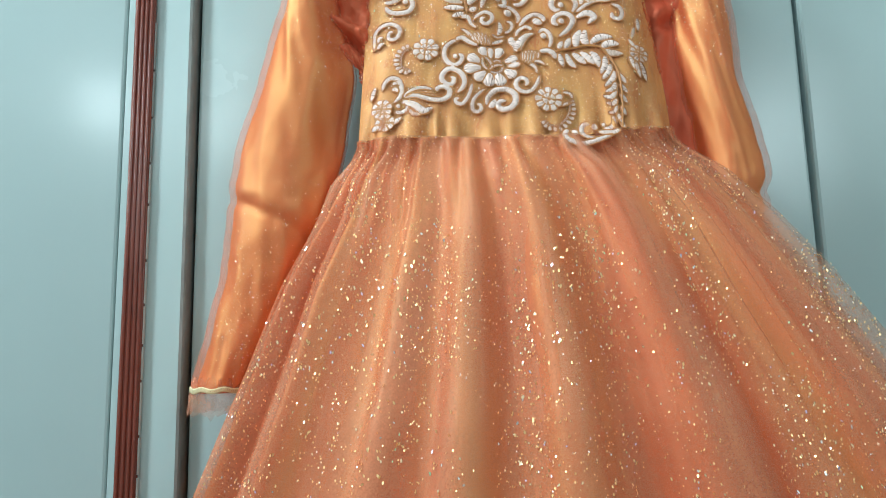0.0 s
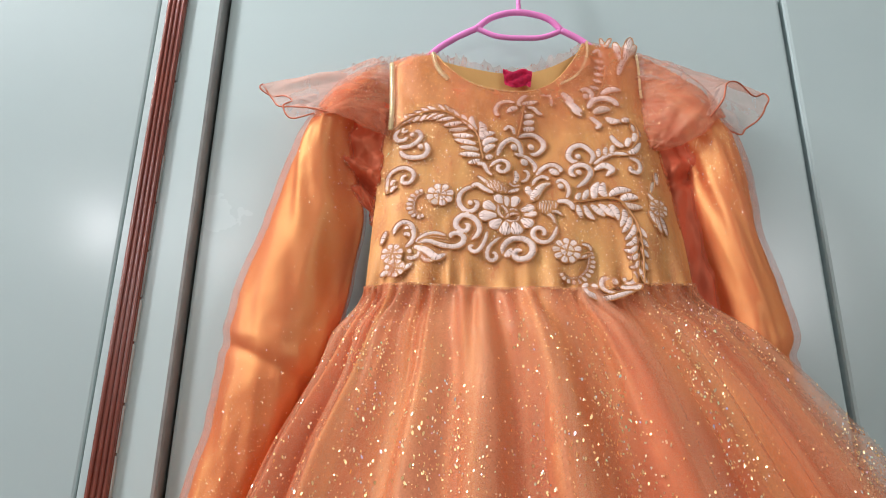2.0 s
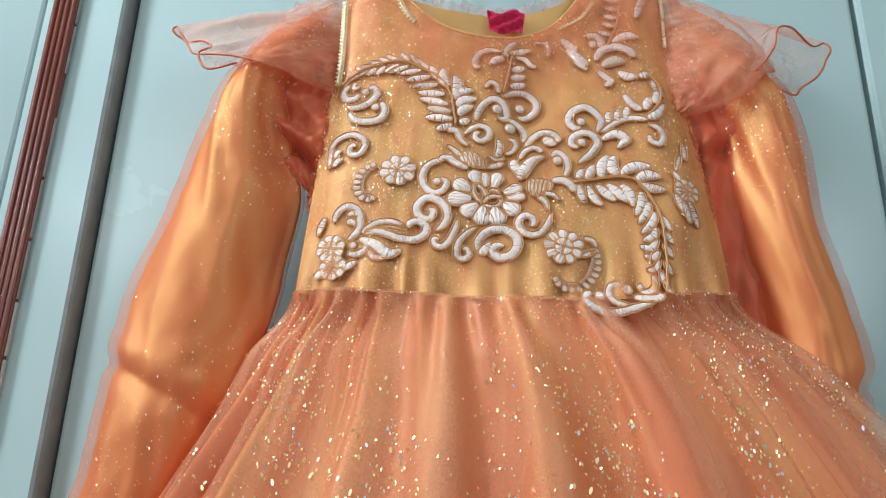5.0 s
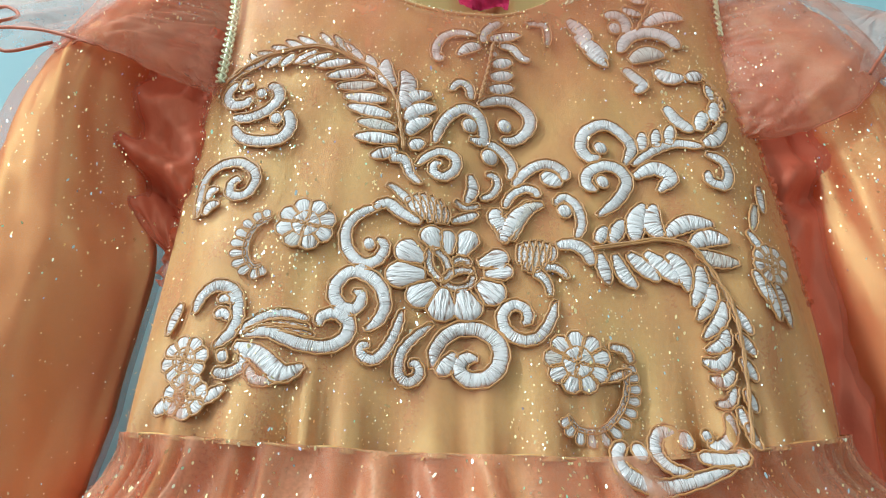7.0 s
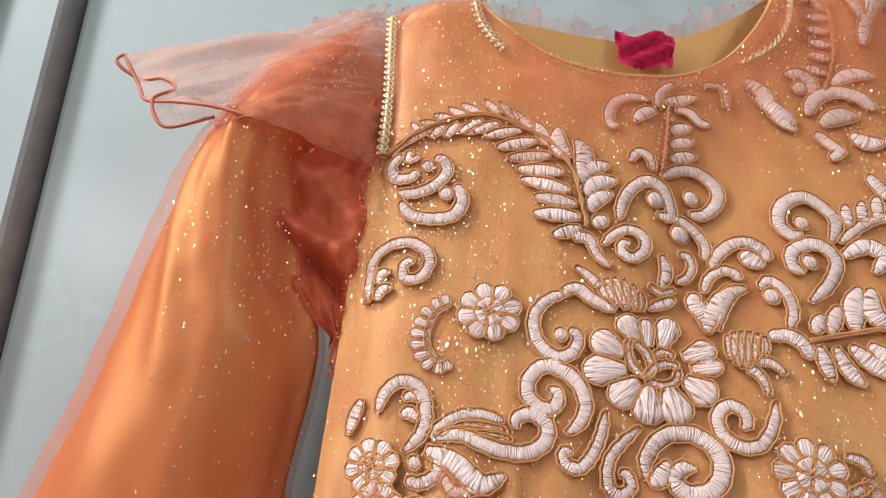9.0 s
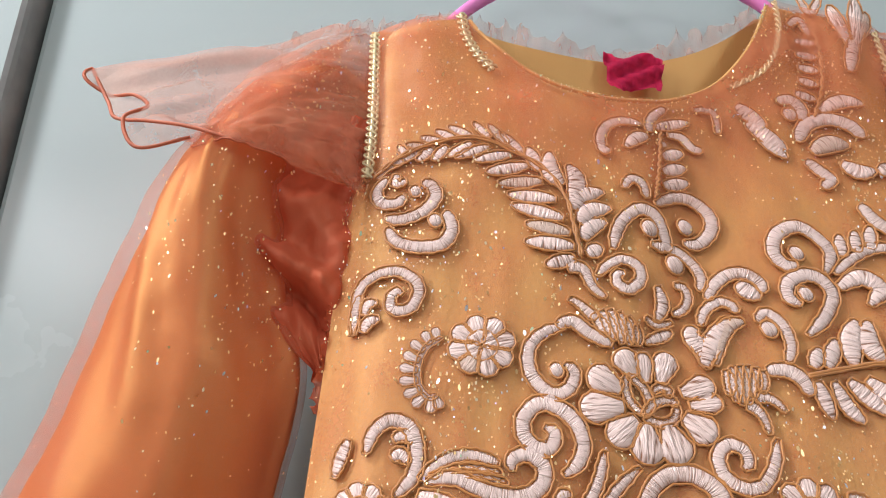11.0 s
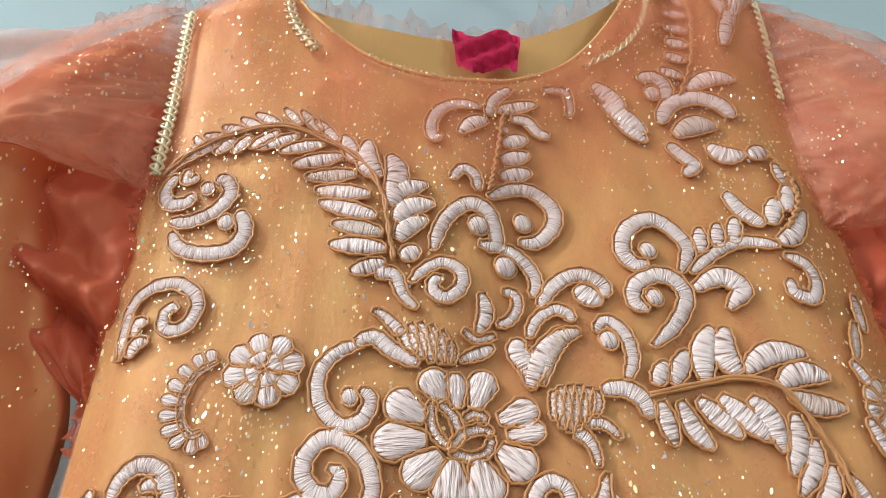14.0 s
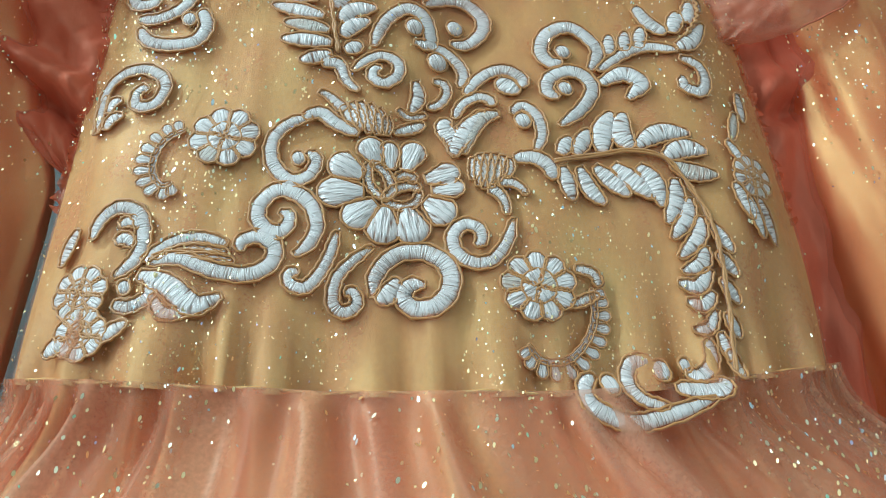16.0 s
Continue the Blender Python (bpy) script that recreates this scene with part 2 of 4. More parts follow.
# ---- room: unseen shell, added to enclose and bounce the lamplight ----
DOOR = 0.760
for name, lo, hi in (("wall_north", (-2.4, 1.42, 0), (2.4, 1.52, 3.0)), ("wall_south", (-2.4, -2.7, 0), (2.4, -2.6, 3.0)),
                     ("wall_west", (-2.5, -2.7, 0), (-2.4, 1.52, 3.0)), ("wall_east", (2.4, -2.7, 0), (2.5, 1.52, 3.0))):
    tagged(boxed(name, lo, hi, WALL), "unseen plain white wall, added to bounce light", "wall", kind="structure")
tagged(boxed("floor", (-2.5, -2.7, -0.1), (2.5, 1.52, 0), FLOOR), "unseen plain beige floor, added to close the room", "floor", kind="structure")
tagged(boxed("ceiling", (-2.5, -2.7, 3.0), (2.5, 1.52, 2.9), WALL), "unseen plain white ceiling, added to bounce light", "ceiling", kind="structure")

# ---- wardrobe: painted steel, flush doors, ridged brown strip ----
wardrobe = thing("wardrobe", "glossy pale grey-blue painted steel wardrobe with a brown strip", "wardrobe")
TOP = 1.955
# Body coloured near-black to put the shade into the door gaps.
boxed("body", (-1.10, DOOR + 0.03, 0.06), (1.00, 1.38, TOP - 0.02), DARK, wardrobe)
boxed("side_panel", (-1.13, DOOR + 0.004, 0.0), (-1.101, 1.38, TOP), STEEL_DIM, wardrobe)
boxed("side_panel", (1.001, DOOR + 0.004, 0.0), (1.03, 1.38, TOP), STEEL_DIM, wardrobe)
boxed("top_panel", (-1.10, DOOR + 0.032, TOP - 0.019), (1.00, 1.38, TOP), STEEL_DIM, wardrobe)
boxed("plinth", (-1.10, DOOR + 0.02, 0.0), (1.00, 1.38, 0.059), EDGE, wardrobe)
boxed("left_door", (-1.098, DOOR - 0.0138, 0.07), (-0.3465, DOOR + 0.026, TOP - 0.03), STEEL_DIM, wardrobe, "glossy pale painted steel door", 0.003)


def frame_post():
    """Post with a bevelled return towards the gap."""
    bm = bmesh.new()
    prof = [(-0.3455, DOOR + 0.026), (-0.3455, DOOR - 0.010), (-0.3445, DOOR - 0.0135), (-0.2765, DOOR - 0.0140), (-0.2738, DOOR - 0.0128),
            (-0.2728, DOOR - 0.0095), (-0.2722, DOOR + 0.026)]
    rows = [[Vector((x, y, z)) for x, y in prof] for z in (0.07, TOP - 0.03)]
    grid(bm, rows)
    bmesh.ops.recalc_face_normals(bm, faces=bm.faces)
    # Return faces take a grey colour that stands for the shade on them.
    for f in bm.faces:
        if f.calc_center_median().x > -0.2760:
            f.material_index = 1
    return part("door_post", bm, [STEEL, EDGE], wardrobe, "pale post, the shade on its bevelled return coloured grey", smooth=False)


frame_post()
boxed("middle_door", (-0.2690, DOOR, 0.07), (0.4035, DOOR + 0.026, TOP - 0.03), STEEL, wardrobe, "glossy pale grey-blue steel door", 0.004)
boxed("right_door", (0.4085, DOOR - 0.001, 0.07), (0.998, DOOR + 0.026, TOP - 0.03), STEEL, wardrobe, "glossy pale grey-blue steel door", 0.004)


def brown_strip():
    strip = part("trim_strip", strip_base(), BROWN, wardrobe, "reddish-brown ridged plastic trim strip")
    for k in range(4):
        bm = bmesh.new()
        x = -0.3318 + k * 0.0054
        pts = [Vector((x + 0.0004 * math.sin(z * 5 + k), DOOR - 0.0205, z)) for z in np.linspace(0.08, TOP - 0.04, 40)]
        tube(bm, pts, 0.0021, 8)
        part("ridge", bm, BROWN, strip)
    rnd = random.Random(4)
    z = 0.1
    while z < 1.86:
        h = rnd.uniform(0.035, 0.06)
        if z < 1.475 or rnd.random() < 0.55:
            bm = bmesh.new()
            box(bm, (-0.3140 - rnd.uniform(0, 0.0006), DOOR - 0.0182, z), (-0.3117, DOOR - 0.0142, z + h - 0.003), 0.0004)
            part("paint_chip", bm, WHITELINE if z < 1.475 else EDGE, strip)
        z += h


def strip_base():
    bm = bmesh.new()
    box(bm, (-0.3350, DOOR - 0.0205, 0.075), (-0.3130, DOOR - 0.0140, TOP - 0.035), 0.001)
    return bm


brown_strip()

# ---- hanger ----
hanger = thing("clothes_hanger", "bright pink plastic clothes hanger hooked over the wardrobe top", "hanger")
HY = 0.712


def hanger_parts():
    def loop(name, pts, r, n=40, label=""):
        bm = bmesh.new()
        tube(bm, spline([(x, HY + dy, z) for x, dy, z in pts], n), r, 10)
        part(name, bm, PINK, hanger, label)
    loop("arm", [(0.122, 0, 1.826), (0.143, 0, 1.8135), (0.165, -0.002, 1.793), (0.190, -0.003, 1.776)], 0.0036)
    loop("arm", [(0.026, 0, 1.826), (0.004, 0, 1.8135), (-0.018, 0, 1.797), (-0.036, -0.003, 1.774), (-0.050, -0.003, 1.762)], 0.0036)
    loop("bow", [(0.122, 0, 1.826), (0.108, 0, 1.8405), (0.090, 0, 1.847), (0.074, 0, 1.849), (0.057, 0, 1.8465), (0.040, 0, 1.839), (0.026, 0, 1.826)], 0.0036)
    loop("cross_bar", [(0.122, 0, 1.826), (0.100, 0, 1.8165), (0.074, 0, 1.8145), (0.048, 0, 1.8165), (0.026, 0, 1.826)], 0.0030)
    loop("hook", [(0.074, 0, 1.848), (0.073, 0, 1.89), (0.073, 0, 1.935), (0.073, 0.012, 1.958), (0.073, 0.045, 1.963), (0.073, 0.085, 1.962),
                  (0.073, 0.096, 1.957)], 0.0026, 40)


hanger_parts()

# ---- dress ----
dress = thing("dress", "orange satin girl's dress with glitter net skirt and white embroidery, hanging", "dress")
CX = 0.07


def waist_z(x):
    return 1.503 + 0.35 * max(0, x - 0.10) ** 1.6 + 0.05 * max(0, 0.03 - x)


def bodice_y(x, z):
    u = (x - CX) / 0.16
    soft = 0.0055 * (noise.noise((x * 18, z * 8, 3.1)) - 0.2) + 0.0022 * noise.noise((x * 42, z * 20, 7.0))
    return 0.6575 + 0.18 * (z - 1.54) - 0.03 * (x - CX) + 0.030 * max(0.0, abs(u) - 0.62) ** 2 / 0.1444 + soft


def bodice_top(s):
    """Top edge by fraction across: strap, neck scoop, strap."""
    x = -0.069 + s * 0.270
    if x < -0.020:
        return x, 1.777 + (x + 0.069) / 0.049 * 0.009
    if x > 0.143:
        return x, 1.803 - (x - 0.143) / 0.058 * 0.012
    f = (x - 0.0615) / 0.0815
    z_edge = 1.786 + (x + 0.020) / 0.163 * 0.017
    return x, 1.7300 + (z_edge - 1.7300) * abs(f) ** 2.6


def cols(n):
    """Fractions across, denser where the neck turns up."""
    base = set(np.round(np.linspace(0, 1, n), 4).tolist())
    base |= set(np.round(np.linspace(0.16, 0.26, 12), 4).tolist()) | set(np.round(np.linspace(0.70, 0.80, 12), 4).tolist())
    return sorted(base)


def bodice_front(offset, bm, rows=46):
    out = []
    for k in range(rows + 1):
        g, row = k / rows, []
        for s in cols(60):
            xt, zt = bodice_top(s)
            xw = -0.0805 + s * 0.3075
            zw = waist_z(xw)
            x, z = xw + (xt - xw) * g, zw + (zt - zw) * g
            pucker = 0.0046 * math.exp(-(z - zw) / 0.030) * math.sin(xw * 260 + 3 * noise.noise((xw * 30, 0, 0)))
            crumple = 0.0
            if offset and x < 0.05 and z > 1.69:
                crumple = min(1, (z - 1.69) / 0.04) * min(1, (0.05 - x) / 0.03) * (0.0012 + 0.0035 * abs(noise.noise((x * 60, z * 38, 2.2))))
            row.append(Vector((x, bodice_y(x, z) - offset + pucker - crumple, z)))
        out.append(row)
    grid(bm, out)


def bodice_back(bm):
    out = []
    for k in range(25):
        g, row = k / 24, []
        for s in cols(50):
            x, zt = bodice_top(s)
            if -0.020 < x < 0.143:
                f = (x - 0.0615) / 0.0815
                z_edge = 1.786 + (x + 0.020) / 0.163 * 0.017
                zt = 1.770 + (z_edge - 1.770) * abs(f) ** 2.2
            xw = -0.0805 + s * 0.3075
            xx, z = xw + (x - xw) * g, waist_z(xw) + (zt - waist_z(xw)) * g
            u = abs((xx - CX) / 0.16)
            row.append(Vector((xx, 0.722 - 0.02 * max(0, u - 0.6) + 0.003 * noise.noise((xx * 20, z * 14, 9.0)) - 0.008 * g ** 6, z)))
        out.append(row)
    grid(bm, out)


bm = bmesh.new()
bodice_front(0.0, bm)
bodice = part("bodice", bm, SATIN_BODICE, dress, "golden orange satin bodice front")
bm = bmesh.new()
bodice_front(0.0016, bm, 60)
part("net_overlay", bm, NET_BODICE, bodice, "thin glittery net over the bodice")


def yoke():
    """Loose crumpled net from the shoulders over the top of the embroidery."""
    bm, out, fr = bmesh.new(), [], cols(60)
    for k in range(31):
        row = []
        for s in fr:
            xt, zt = bodice_top(s)
            xw = -0.0805 + s * 0.3075
            g0 = 0.62 + 0.10 * noise.noise((s * 4, 2.0, 0.5)) - 0.05 * math.cos(2 * math.pi * s)
            g = g0 + (1 - g0) * k / 30
            x, z = xw + (xt - xw) * g, waist_z(xw) + (zt - waist_z(xw)) * g
            crumple = 0.0080 * abs(noise.noise((x * 38, z * 30, 4.0))) + 0.0030 * abs(noise.noise((x * 80 + z * 40, z * 60, 9.0)))
            row.append(Vector((x, bodice_y(x, z) - 0.0046 - crumple * min(1, 4 * (1 - k / 30) + 0.1), z)))
        out.append(row)
    grid(bm, out)
    unwrap(bm, len(fr), 30)
    return part("yoke_net", bm, NET_YOKE, bodice, "crumpled orange net veiling the yoke")


bm = bmesh.new()
bodice_back(bm)
part("bodice_back", bm, SATIN_BODICE, dress, "golden satin back with an open neckline")

yoke_net = yoke()

# placket at the back of the neck
bm = bmesh.new()
rows = []
for k in range(8):
    z = 1.7705 - k * 0.0030
    w = 0.0165 - 0.0004 * k
    rows.append([Vector((0.0705 + w * t, 0.7085 - 0.0022 * math.sin(k * 1.7 + t * 4) + 0.002 * noise.noise((t * 5, k * 0.6, 2)), z + 0.0006 * math.sin(t * 5) * (k < 2)))
                 for t in np.linspace(-1, 1, 15)])
grid(bm, rows)
bmesh.ops.solidify(bm, geom=bm.faces[:], thickness=0.0012)
part("neck_placket", bm, RED, dress, "crumpled bright red placket at the back neck")


# ---- skirt ----
def skirt_shape(z):
    """Centre, half width and half depth by height."""
    c = curve_at([(1.51, 0.0735), (1.43, 0.092), (1.345, 0.101), (1.288, 0.108), (1.18, 0.116), (0.85, 0.118)], z)
    h = curve_at([(1.505, 0.155), (1.47, 0.176), (1.43, 0.197), (1.345, 0.238), (1.288, 0.266), (1.18, 0.316), (0.85, 0.42)], z)
    d = curve_at([(1.52, 0.036), (1.50, 0.040), (1.40, 0.056), (1.25, 0.076), (1.0, 0.096), (0.85, 0.104)], z)
    return c, h, d


def skirt(name, mat, grow, z_low, pleats, depth, seed, label, squeeze=1.0, shift=0.0):
    rnd = random.Random(11)
    waves = [(pleats * rnd.uniform(0.55, 1.5), rnd.uniform(0, 6.28), rnd.uniform(0.4, 1.0)) for _ in range(7)]
    bm, rows, n = bmesh.new(), [], 420
    for k in range(72):
        g = k / 71
        row = []
        for i in range(n):
            a = 2 * math.pi * i / n
            x_dir, y_dir = math.cos(a), math.sin(a)
            xw = CX + 0.0033 + 0.1560 * x_dir
            zw = waist_z(xw)
            z = zw + 0.002 + (z_low - zw) * g ** 1.25
            fall = max(0.0, zw + 0.002 - z)
            c, h, d = skirt_shape(z)
            h = 0.155 + (h - 0.155) * squeeze
            p = sum(w * math.sin(f * a + ph + 0.5 * noise.noise((z * 3, f, seed))) for f, ph, w in waves) / 2.5
            p = abs(p) ** 0.8 * (1 if p > 0 else -1)
            fine = math.sin(a * 46 + 6 * noise.noise((a * 5, 11, 0))) * math.exp(-fall / 0.085) * min(1, fall / 0.010) * 0.0042
            amp = depth * min(1, 0.10 + fall / 0.16)
            r = grow * min(1, 0.12 + fall / 0.05) + amp * p + fine
            yc = DOOR - 0.012 - d * 1.08
            x = c + shift * min(1, fall / 0.15) + (h + r * 0.8) * x_dir
            if y_dir < 0:
                y = yc - (d + 0.005 + r) * abs(y_dir) ** 0.48 + 0.016 * y_dir * (1 - abs(x_dir))
                join = max(0.0, 1 - fall / 0.035) ** 1.5
                y = y + (bodice_y(xw, zw) - r - 0.0012 - 0.10 * grow - y) * join * min(1, -y_dir * 12)
                x = x + (xw - x) * join
            else:
                y = yc + d * 0.95 * y_dir
            row.append(Vector((x, min(y, DOOR - 0.004), z)))
        rows.append(row)
    grid(bm, rows, True)
    unwrap(bm, n, 71, seed)
    return part(name, bm, mat, dress, label)


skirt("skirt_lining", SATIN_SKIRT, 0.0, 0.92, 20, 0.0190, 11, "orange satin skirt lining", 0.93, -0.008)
skirt("skirt_net", NET_SKIRT, 0.011, 0.90, 20, 0.0150, 23, "gathered peach glitter net layer", 0.98, -0.003)
skirt("outer_net", NET_OUTER, 0.019, 0.89, 20, 0.0130, 37, "outer peach net layer with glitter", 1.01, 0.008)

# waist seam
bm = bmesh.new()
tube(bm, [Vector((x, bodice_y(x, waist_z(x)) - 0.0020 - 0.0006 * math.sin(x * 400), waist_z(x) + 0.0015 + 0.0005 * math.sin(x * 170))) for x in np.linspace(-0.072, 0.219, 150)], 0.0006, 6)
part("waist_seam", bm, SATIN_BODICE, dress, "gathered waist seam")

# ---- sleeves ----
LEFT = [(1.764, -0.083, 0.004), (1.760, -0.085, 0.0130), (1.745, -0.0960, 0.0240), (1.722, -0.1090, 0.0280), (1.690, -0.1230, 0.0245), (1.655, -0.1305, 0.0285), (1.620, -0.1315, 0.0355), (1.587, -0.1320, 0.0445), (1.517, -0.1475, 0.0500), (1.470, -0.1570, 0.0490), (1.440, -0.1640, 0.0450), (1.390, -0.1750, 0.0380), (1.333, -0.1920, 0.0350), (1.290, -0.2090, 0.0275), (1.272, -0.2160, 0.0260)]
RIGHT = [(1.776, 0.217, 0.004), (1.772, 0.219, 0.0130), (1.757, 0.2310, 0.0240), (1.733, 0.2450, 0.0285), (1.700, 0.2580, 0.0255), (1.654, 0.2695, 0.0265), (1.574, 0.2760, 0.0285), (1.494, 0.2880, 0.0305), (1.460, 0.2870, 0.0320), (1.430, 0.2810, 0.0370), (1.390, 0.2840, 0.0340), (1.330, 0.2910, 0.0330), (1.285, 0.2920, 0.0275), (1.268, 0.2930, 0.0260)]


def sleeve(table, grow, side, seed, wobble):
    rows = []
    pts = spline([(c, r, z) for z, c, r in table], 120)
    mid = next(c for z, c, r in table if z < 1.45)
    for p in pts:
        c, r, z = p
        row = []
        dep = 0.031 * min(1, r / 0.022)
        for k in range(72):
            a = 2 * math.pi * k / 72
            x_dir, y_dir = math.cos(a), math.sin(a)
            q = 0.0034 * noise.noise((x_dir * 0.9 + seed, y_dir * 0.9, z * 11 + x_dir * 1.5)) + 0.0022 * noise.noise((x_dir * 2 + seed, y_dir * 2, z * 26 + x_dir * 3)) + 0.0008 * noise.noise((x_dir * 5, y_dir * 5, z * 70 + seed))
            off = (c + r * x_dir - mid) * side
            elbow = 0.5 * math.exp(-((z - 1.456 - 0.50 * off) / 0.009) ** 2) - math.exp(-((z - 1.438 - 0.50 * off) / 0.006) ** 2)
            elbow += 0.25 * math.exp(-((z - 1.424 + 0.55 * off) / 0.006) ** 2) * (off > -0.01)
            q += wobble * 0.0032 * elbow * (1 if y_dir < 0 else 0.3)
            inner = max(0.0, -x_dir * side - 0.15)
            y0 = 0.700 + 0.02 * (1.55 - z) + 0.55 * max(0.0, z - 1.685)
            row.append(Vector((c + (r + grow + q) * x_dir, y0 + (dep + grow + q) * y_dir + 0.030 * inner ** 1.5 * wobble * max(0, -y_dir) * min(1, max(0, z - 1.42) / 0.1), z)))
        rows.append(row)
    bm = bmesh.new()
    grid(bm, rows, True)
    return bm


def cuff(table, side, parent):
    z, c, r = table[-1]
    bm, rows = bmesh.new(), []
    for k in range(5):
        rows.append([Vector((c + (r + 0.002 + 0.0012 * k + 0.002 * math.sin(j * 1.9 + k)) * math.cos(2 * math.pi * j / 60),
                             0.706 + (0.033 + 0.0012 * k + 0.003 * math.sin(j * 2.3)) * math.sin(2 * math.pi * j / 60),
                             z + 0.014 - 0.0085 * k + (0.003 + 0.006 * (k in (0, 4))) * noise.noise((j * 0.7, k, side)))) for j in range(60)])
    grid(bm, rows, True)
    part("cuff_frill", bm, NET_PUFF, parent, "frayed net frill at the cuff")
    for turn in (0, 1):
        bm = bmesh.new()
        tube(bm, [Vector((c + (r + 0.0045) * math.cos(a), 0.706 + 0.0375 * math.sin(a), z + 0.003 + 0.0022 * math.sin(a * 52 + 3.14 * turn) + 0.001 * math.sin(a * 9))) for a in np.linspace(0, 6.28, 420)], 0.0007, 5)
        part("cuff_braid", bm, GOLD, parent, "gold braid")


for table, side, seed in ((LEFT, -1, 2.0), (RIGHT, 1, 8.0)):
    sl = part("sleeve", sleeve(table, 0.0, side, seed, 1.0), SATIN_SLEEVE, dress, "shiny orange satin long sleeve")
    wide = [(z, c + side * (0.002 if 1.28 < z < 1.68 else 0.0), r + (0.002 if 1.28 < z < 1.68 else 0.001)) for z, c, r in table]
    part("sleeve_net", sleeve(wide, 0.003, side, seed, 1.0), NET_SLEEVE, sl, "sheer peach net over the sleeve")
    cuff(table, side, sl)


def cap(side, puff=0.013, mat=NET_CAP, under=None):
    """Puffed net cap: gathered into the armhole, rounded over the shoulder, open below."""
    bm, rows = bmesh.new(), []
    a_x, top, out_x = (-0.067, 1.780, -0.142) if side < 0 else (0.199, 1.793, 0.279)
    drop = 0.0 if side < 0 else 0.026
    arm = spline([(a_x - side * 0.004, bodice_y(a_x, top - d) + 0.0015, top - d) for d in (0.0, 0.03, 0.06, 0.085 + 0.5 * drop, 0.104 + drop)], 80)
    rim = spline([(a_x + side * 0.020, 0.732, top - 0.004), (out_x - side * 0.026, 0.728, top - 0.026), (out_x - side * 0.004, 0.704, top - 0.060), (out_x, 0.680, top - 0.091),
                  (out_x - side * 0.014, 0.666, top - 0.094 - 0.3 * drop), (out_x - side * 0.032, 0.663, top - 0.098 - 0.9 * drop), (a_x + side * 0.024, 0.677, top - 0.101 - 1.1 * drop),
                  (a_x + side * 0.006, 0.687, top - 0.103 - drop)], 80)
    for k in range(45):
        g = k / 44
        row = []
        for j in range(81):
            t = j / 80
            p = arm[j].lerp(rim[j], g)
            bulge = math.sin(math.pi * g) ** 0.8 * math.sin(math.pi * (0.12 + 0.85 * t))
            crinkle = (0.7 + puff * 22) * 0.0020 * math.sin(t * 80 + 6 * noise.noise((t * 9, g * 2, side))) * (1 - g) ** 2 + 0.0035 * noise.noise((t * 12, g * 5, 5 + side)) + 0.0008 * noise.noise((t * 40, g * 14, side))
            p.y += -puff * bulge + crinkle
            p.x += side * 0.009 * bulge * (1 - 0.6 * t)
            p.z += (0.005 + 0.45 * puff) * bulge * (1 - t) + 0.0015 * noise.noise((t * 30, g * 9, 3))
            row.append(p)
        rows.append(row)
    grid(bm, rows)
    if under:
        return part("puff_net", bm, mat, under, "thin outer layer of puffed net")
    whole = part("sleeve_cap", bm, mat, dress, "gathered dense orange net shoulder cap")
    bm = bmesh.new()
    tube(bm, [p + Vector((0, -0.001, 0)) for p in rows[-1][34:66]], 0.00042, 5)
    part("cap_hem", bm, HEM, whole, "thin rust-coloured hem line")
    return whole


def ruffle(side, inner, hem, seed, skip=0):
    """Sheer flounce between the shoulder seam and a wavy corded hem."""
    a, b = spline(inner, 70), spline(hem, 70)
    bm, rows = bmesh.new(), []
    for k in range(25):
        g = k / 24
        rows.append([p.lerp(q, g) + Vector((0, 0.006 * math.sin(math.pi * g) * noise.noise((j * 0.13, g * 2, seed)), 0.006 * math.sin(math.pi * g) * (1 - j / 70)
                                             + 0.003 * noise.noise((j * 0.2, g * 3, seed + 4)) * math.sin(math.pi * g))) for j, (p, q) in enumerate(zip(a, b))])
    grid(bm, rows)
    r = part("shoulder_ruffle", bm, NET_RUFFLE, dress, "sheer pale peach organza shoulder flounce")
    bm = bmesh.new()
    tube(bm, spline(hem, 160)[skip:], 0.0009, 6)
    part("hem_cord", bm, HEM, r, "rust-coloured rolled hem")


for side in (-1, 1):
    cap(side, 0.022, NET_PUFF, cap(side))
ruffle(-1, [(-0.080, 0.716, 1.783), (-0.096, 0.712, 1.770), (-0.112, 0.708, 1.750), (-0.122, 0.700, 1.735), (-0.130, 0.690, 1.715), (-0.135, 0.682, 1.700), (-0.138, 0.676, 1.690)],
       [(-0.100, 0.735, 1.790), (-0.150, 0.735, 1.768), (-0.2015, 0.696, 1.7370), (-0.191, 0.694, 1.722), (-0.176, 0.688, 1.719), (-0.166, 0.682, 1.710),
        (-0.173, 0.676, 1.700), (-0.163, 0.672, 1.684), (-0.141, 0.672, 1.690)], 1.0, 40)
ruffle(-1, [(-0.096, 0.706, 1.760), (-0.118, 0.700, 1.738), (-0.132, 0.688, 1.712), (-0.137, 0.680, 1.698), (-0.130, 0.672, 1.694), (-0.118, 0.667, 1.690)],
       [(-0.2015, 0.696, 1.7370), (-0.188, 0.690, 1.716), (-0.178, 0.680, 1.702), (-0.160, 0.672, 1.697), (-0.140, 0.666, 1.692), (-0.116, 0.662, 1.684)], 2.0)
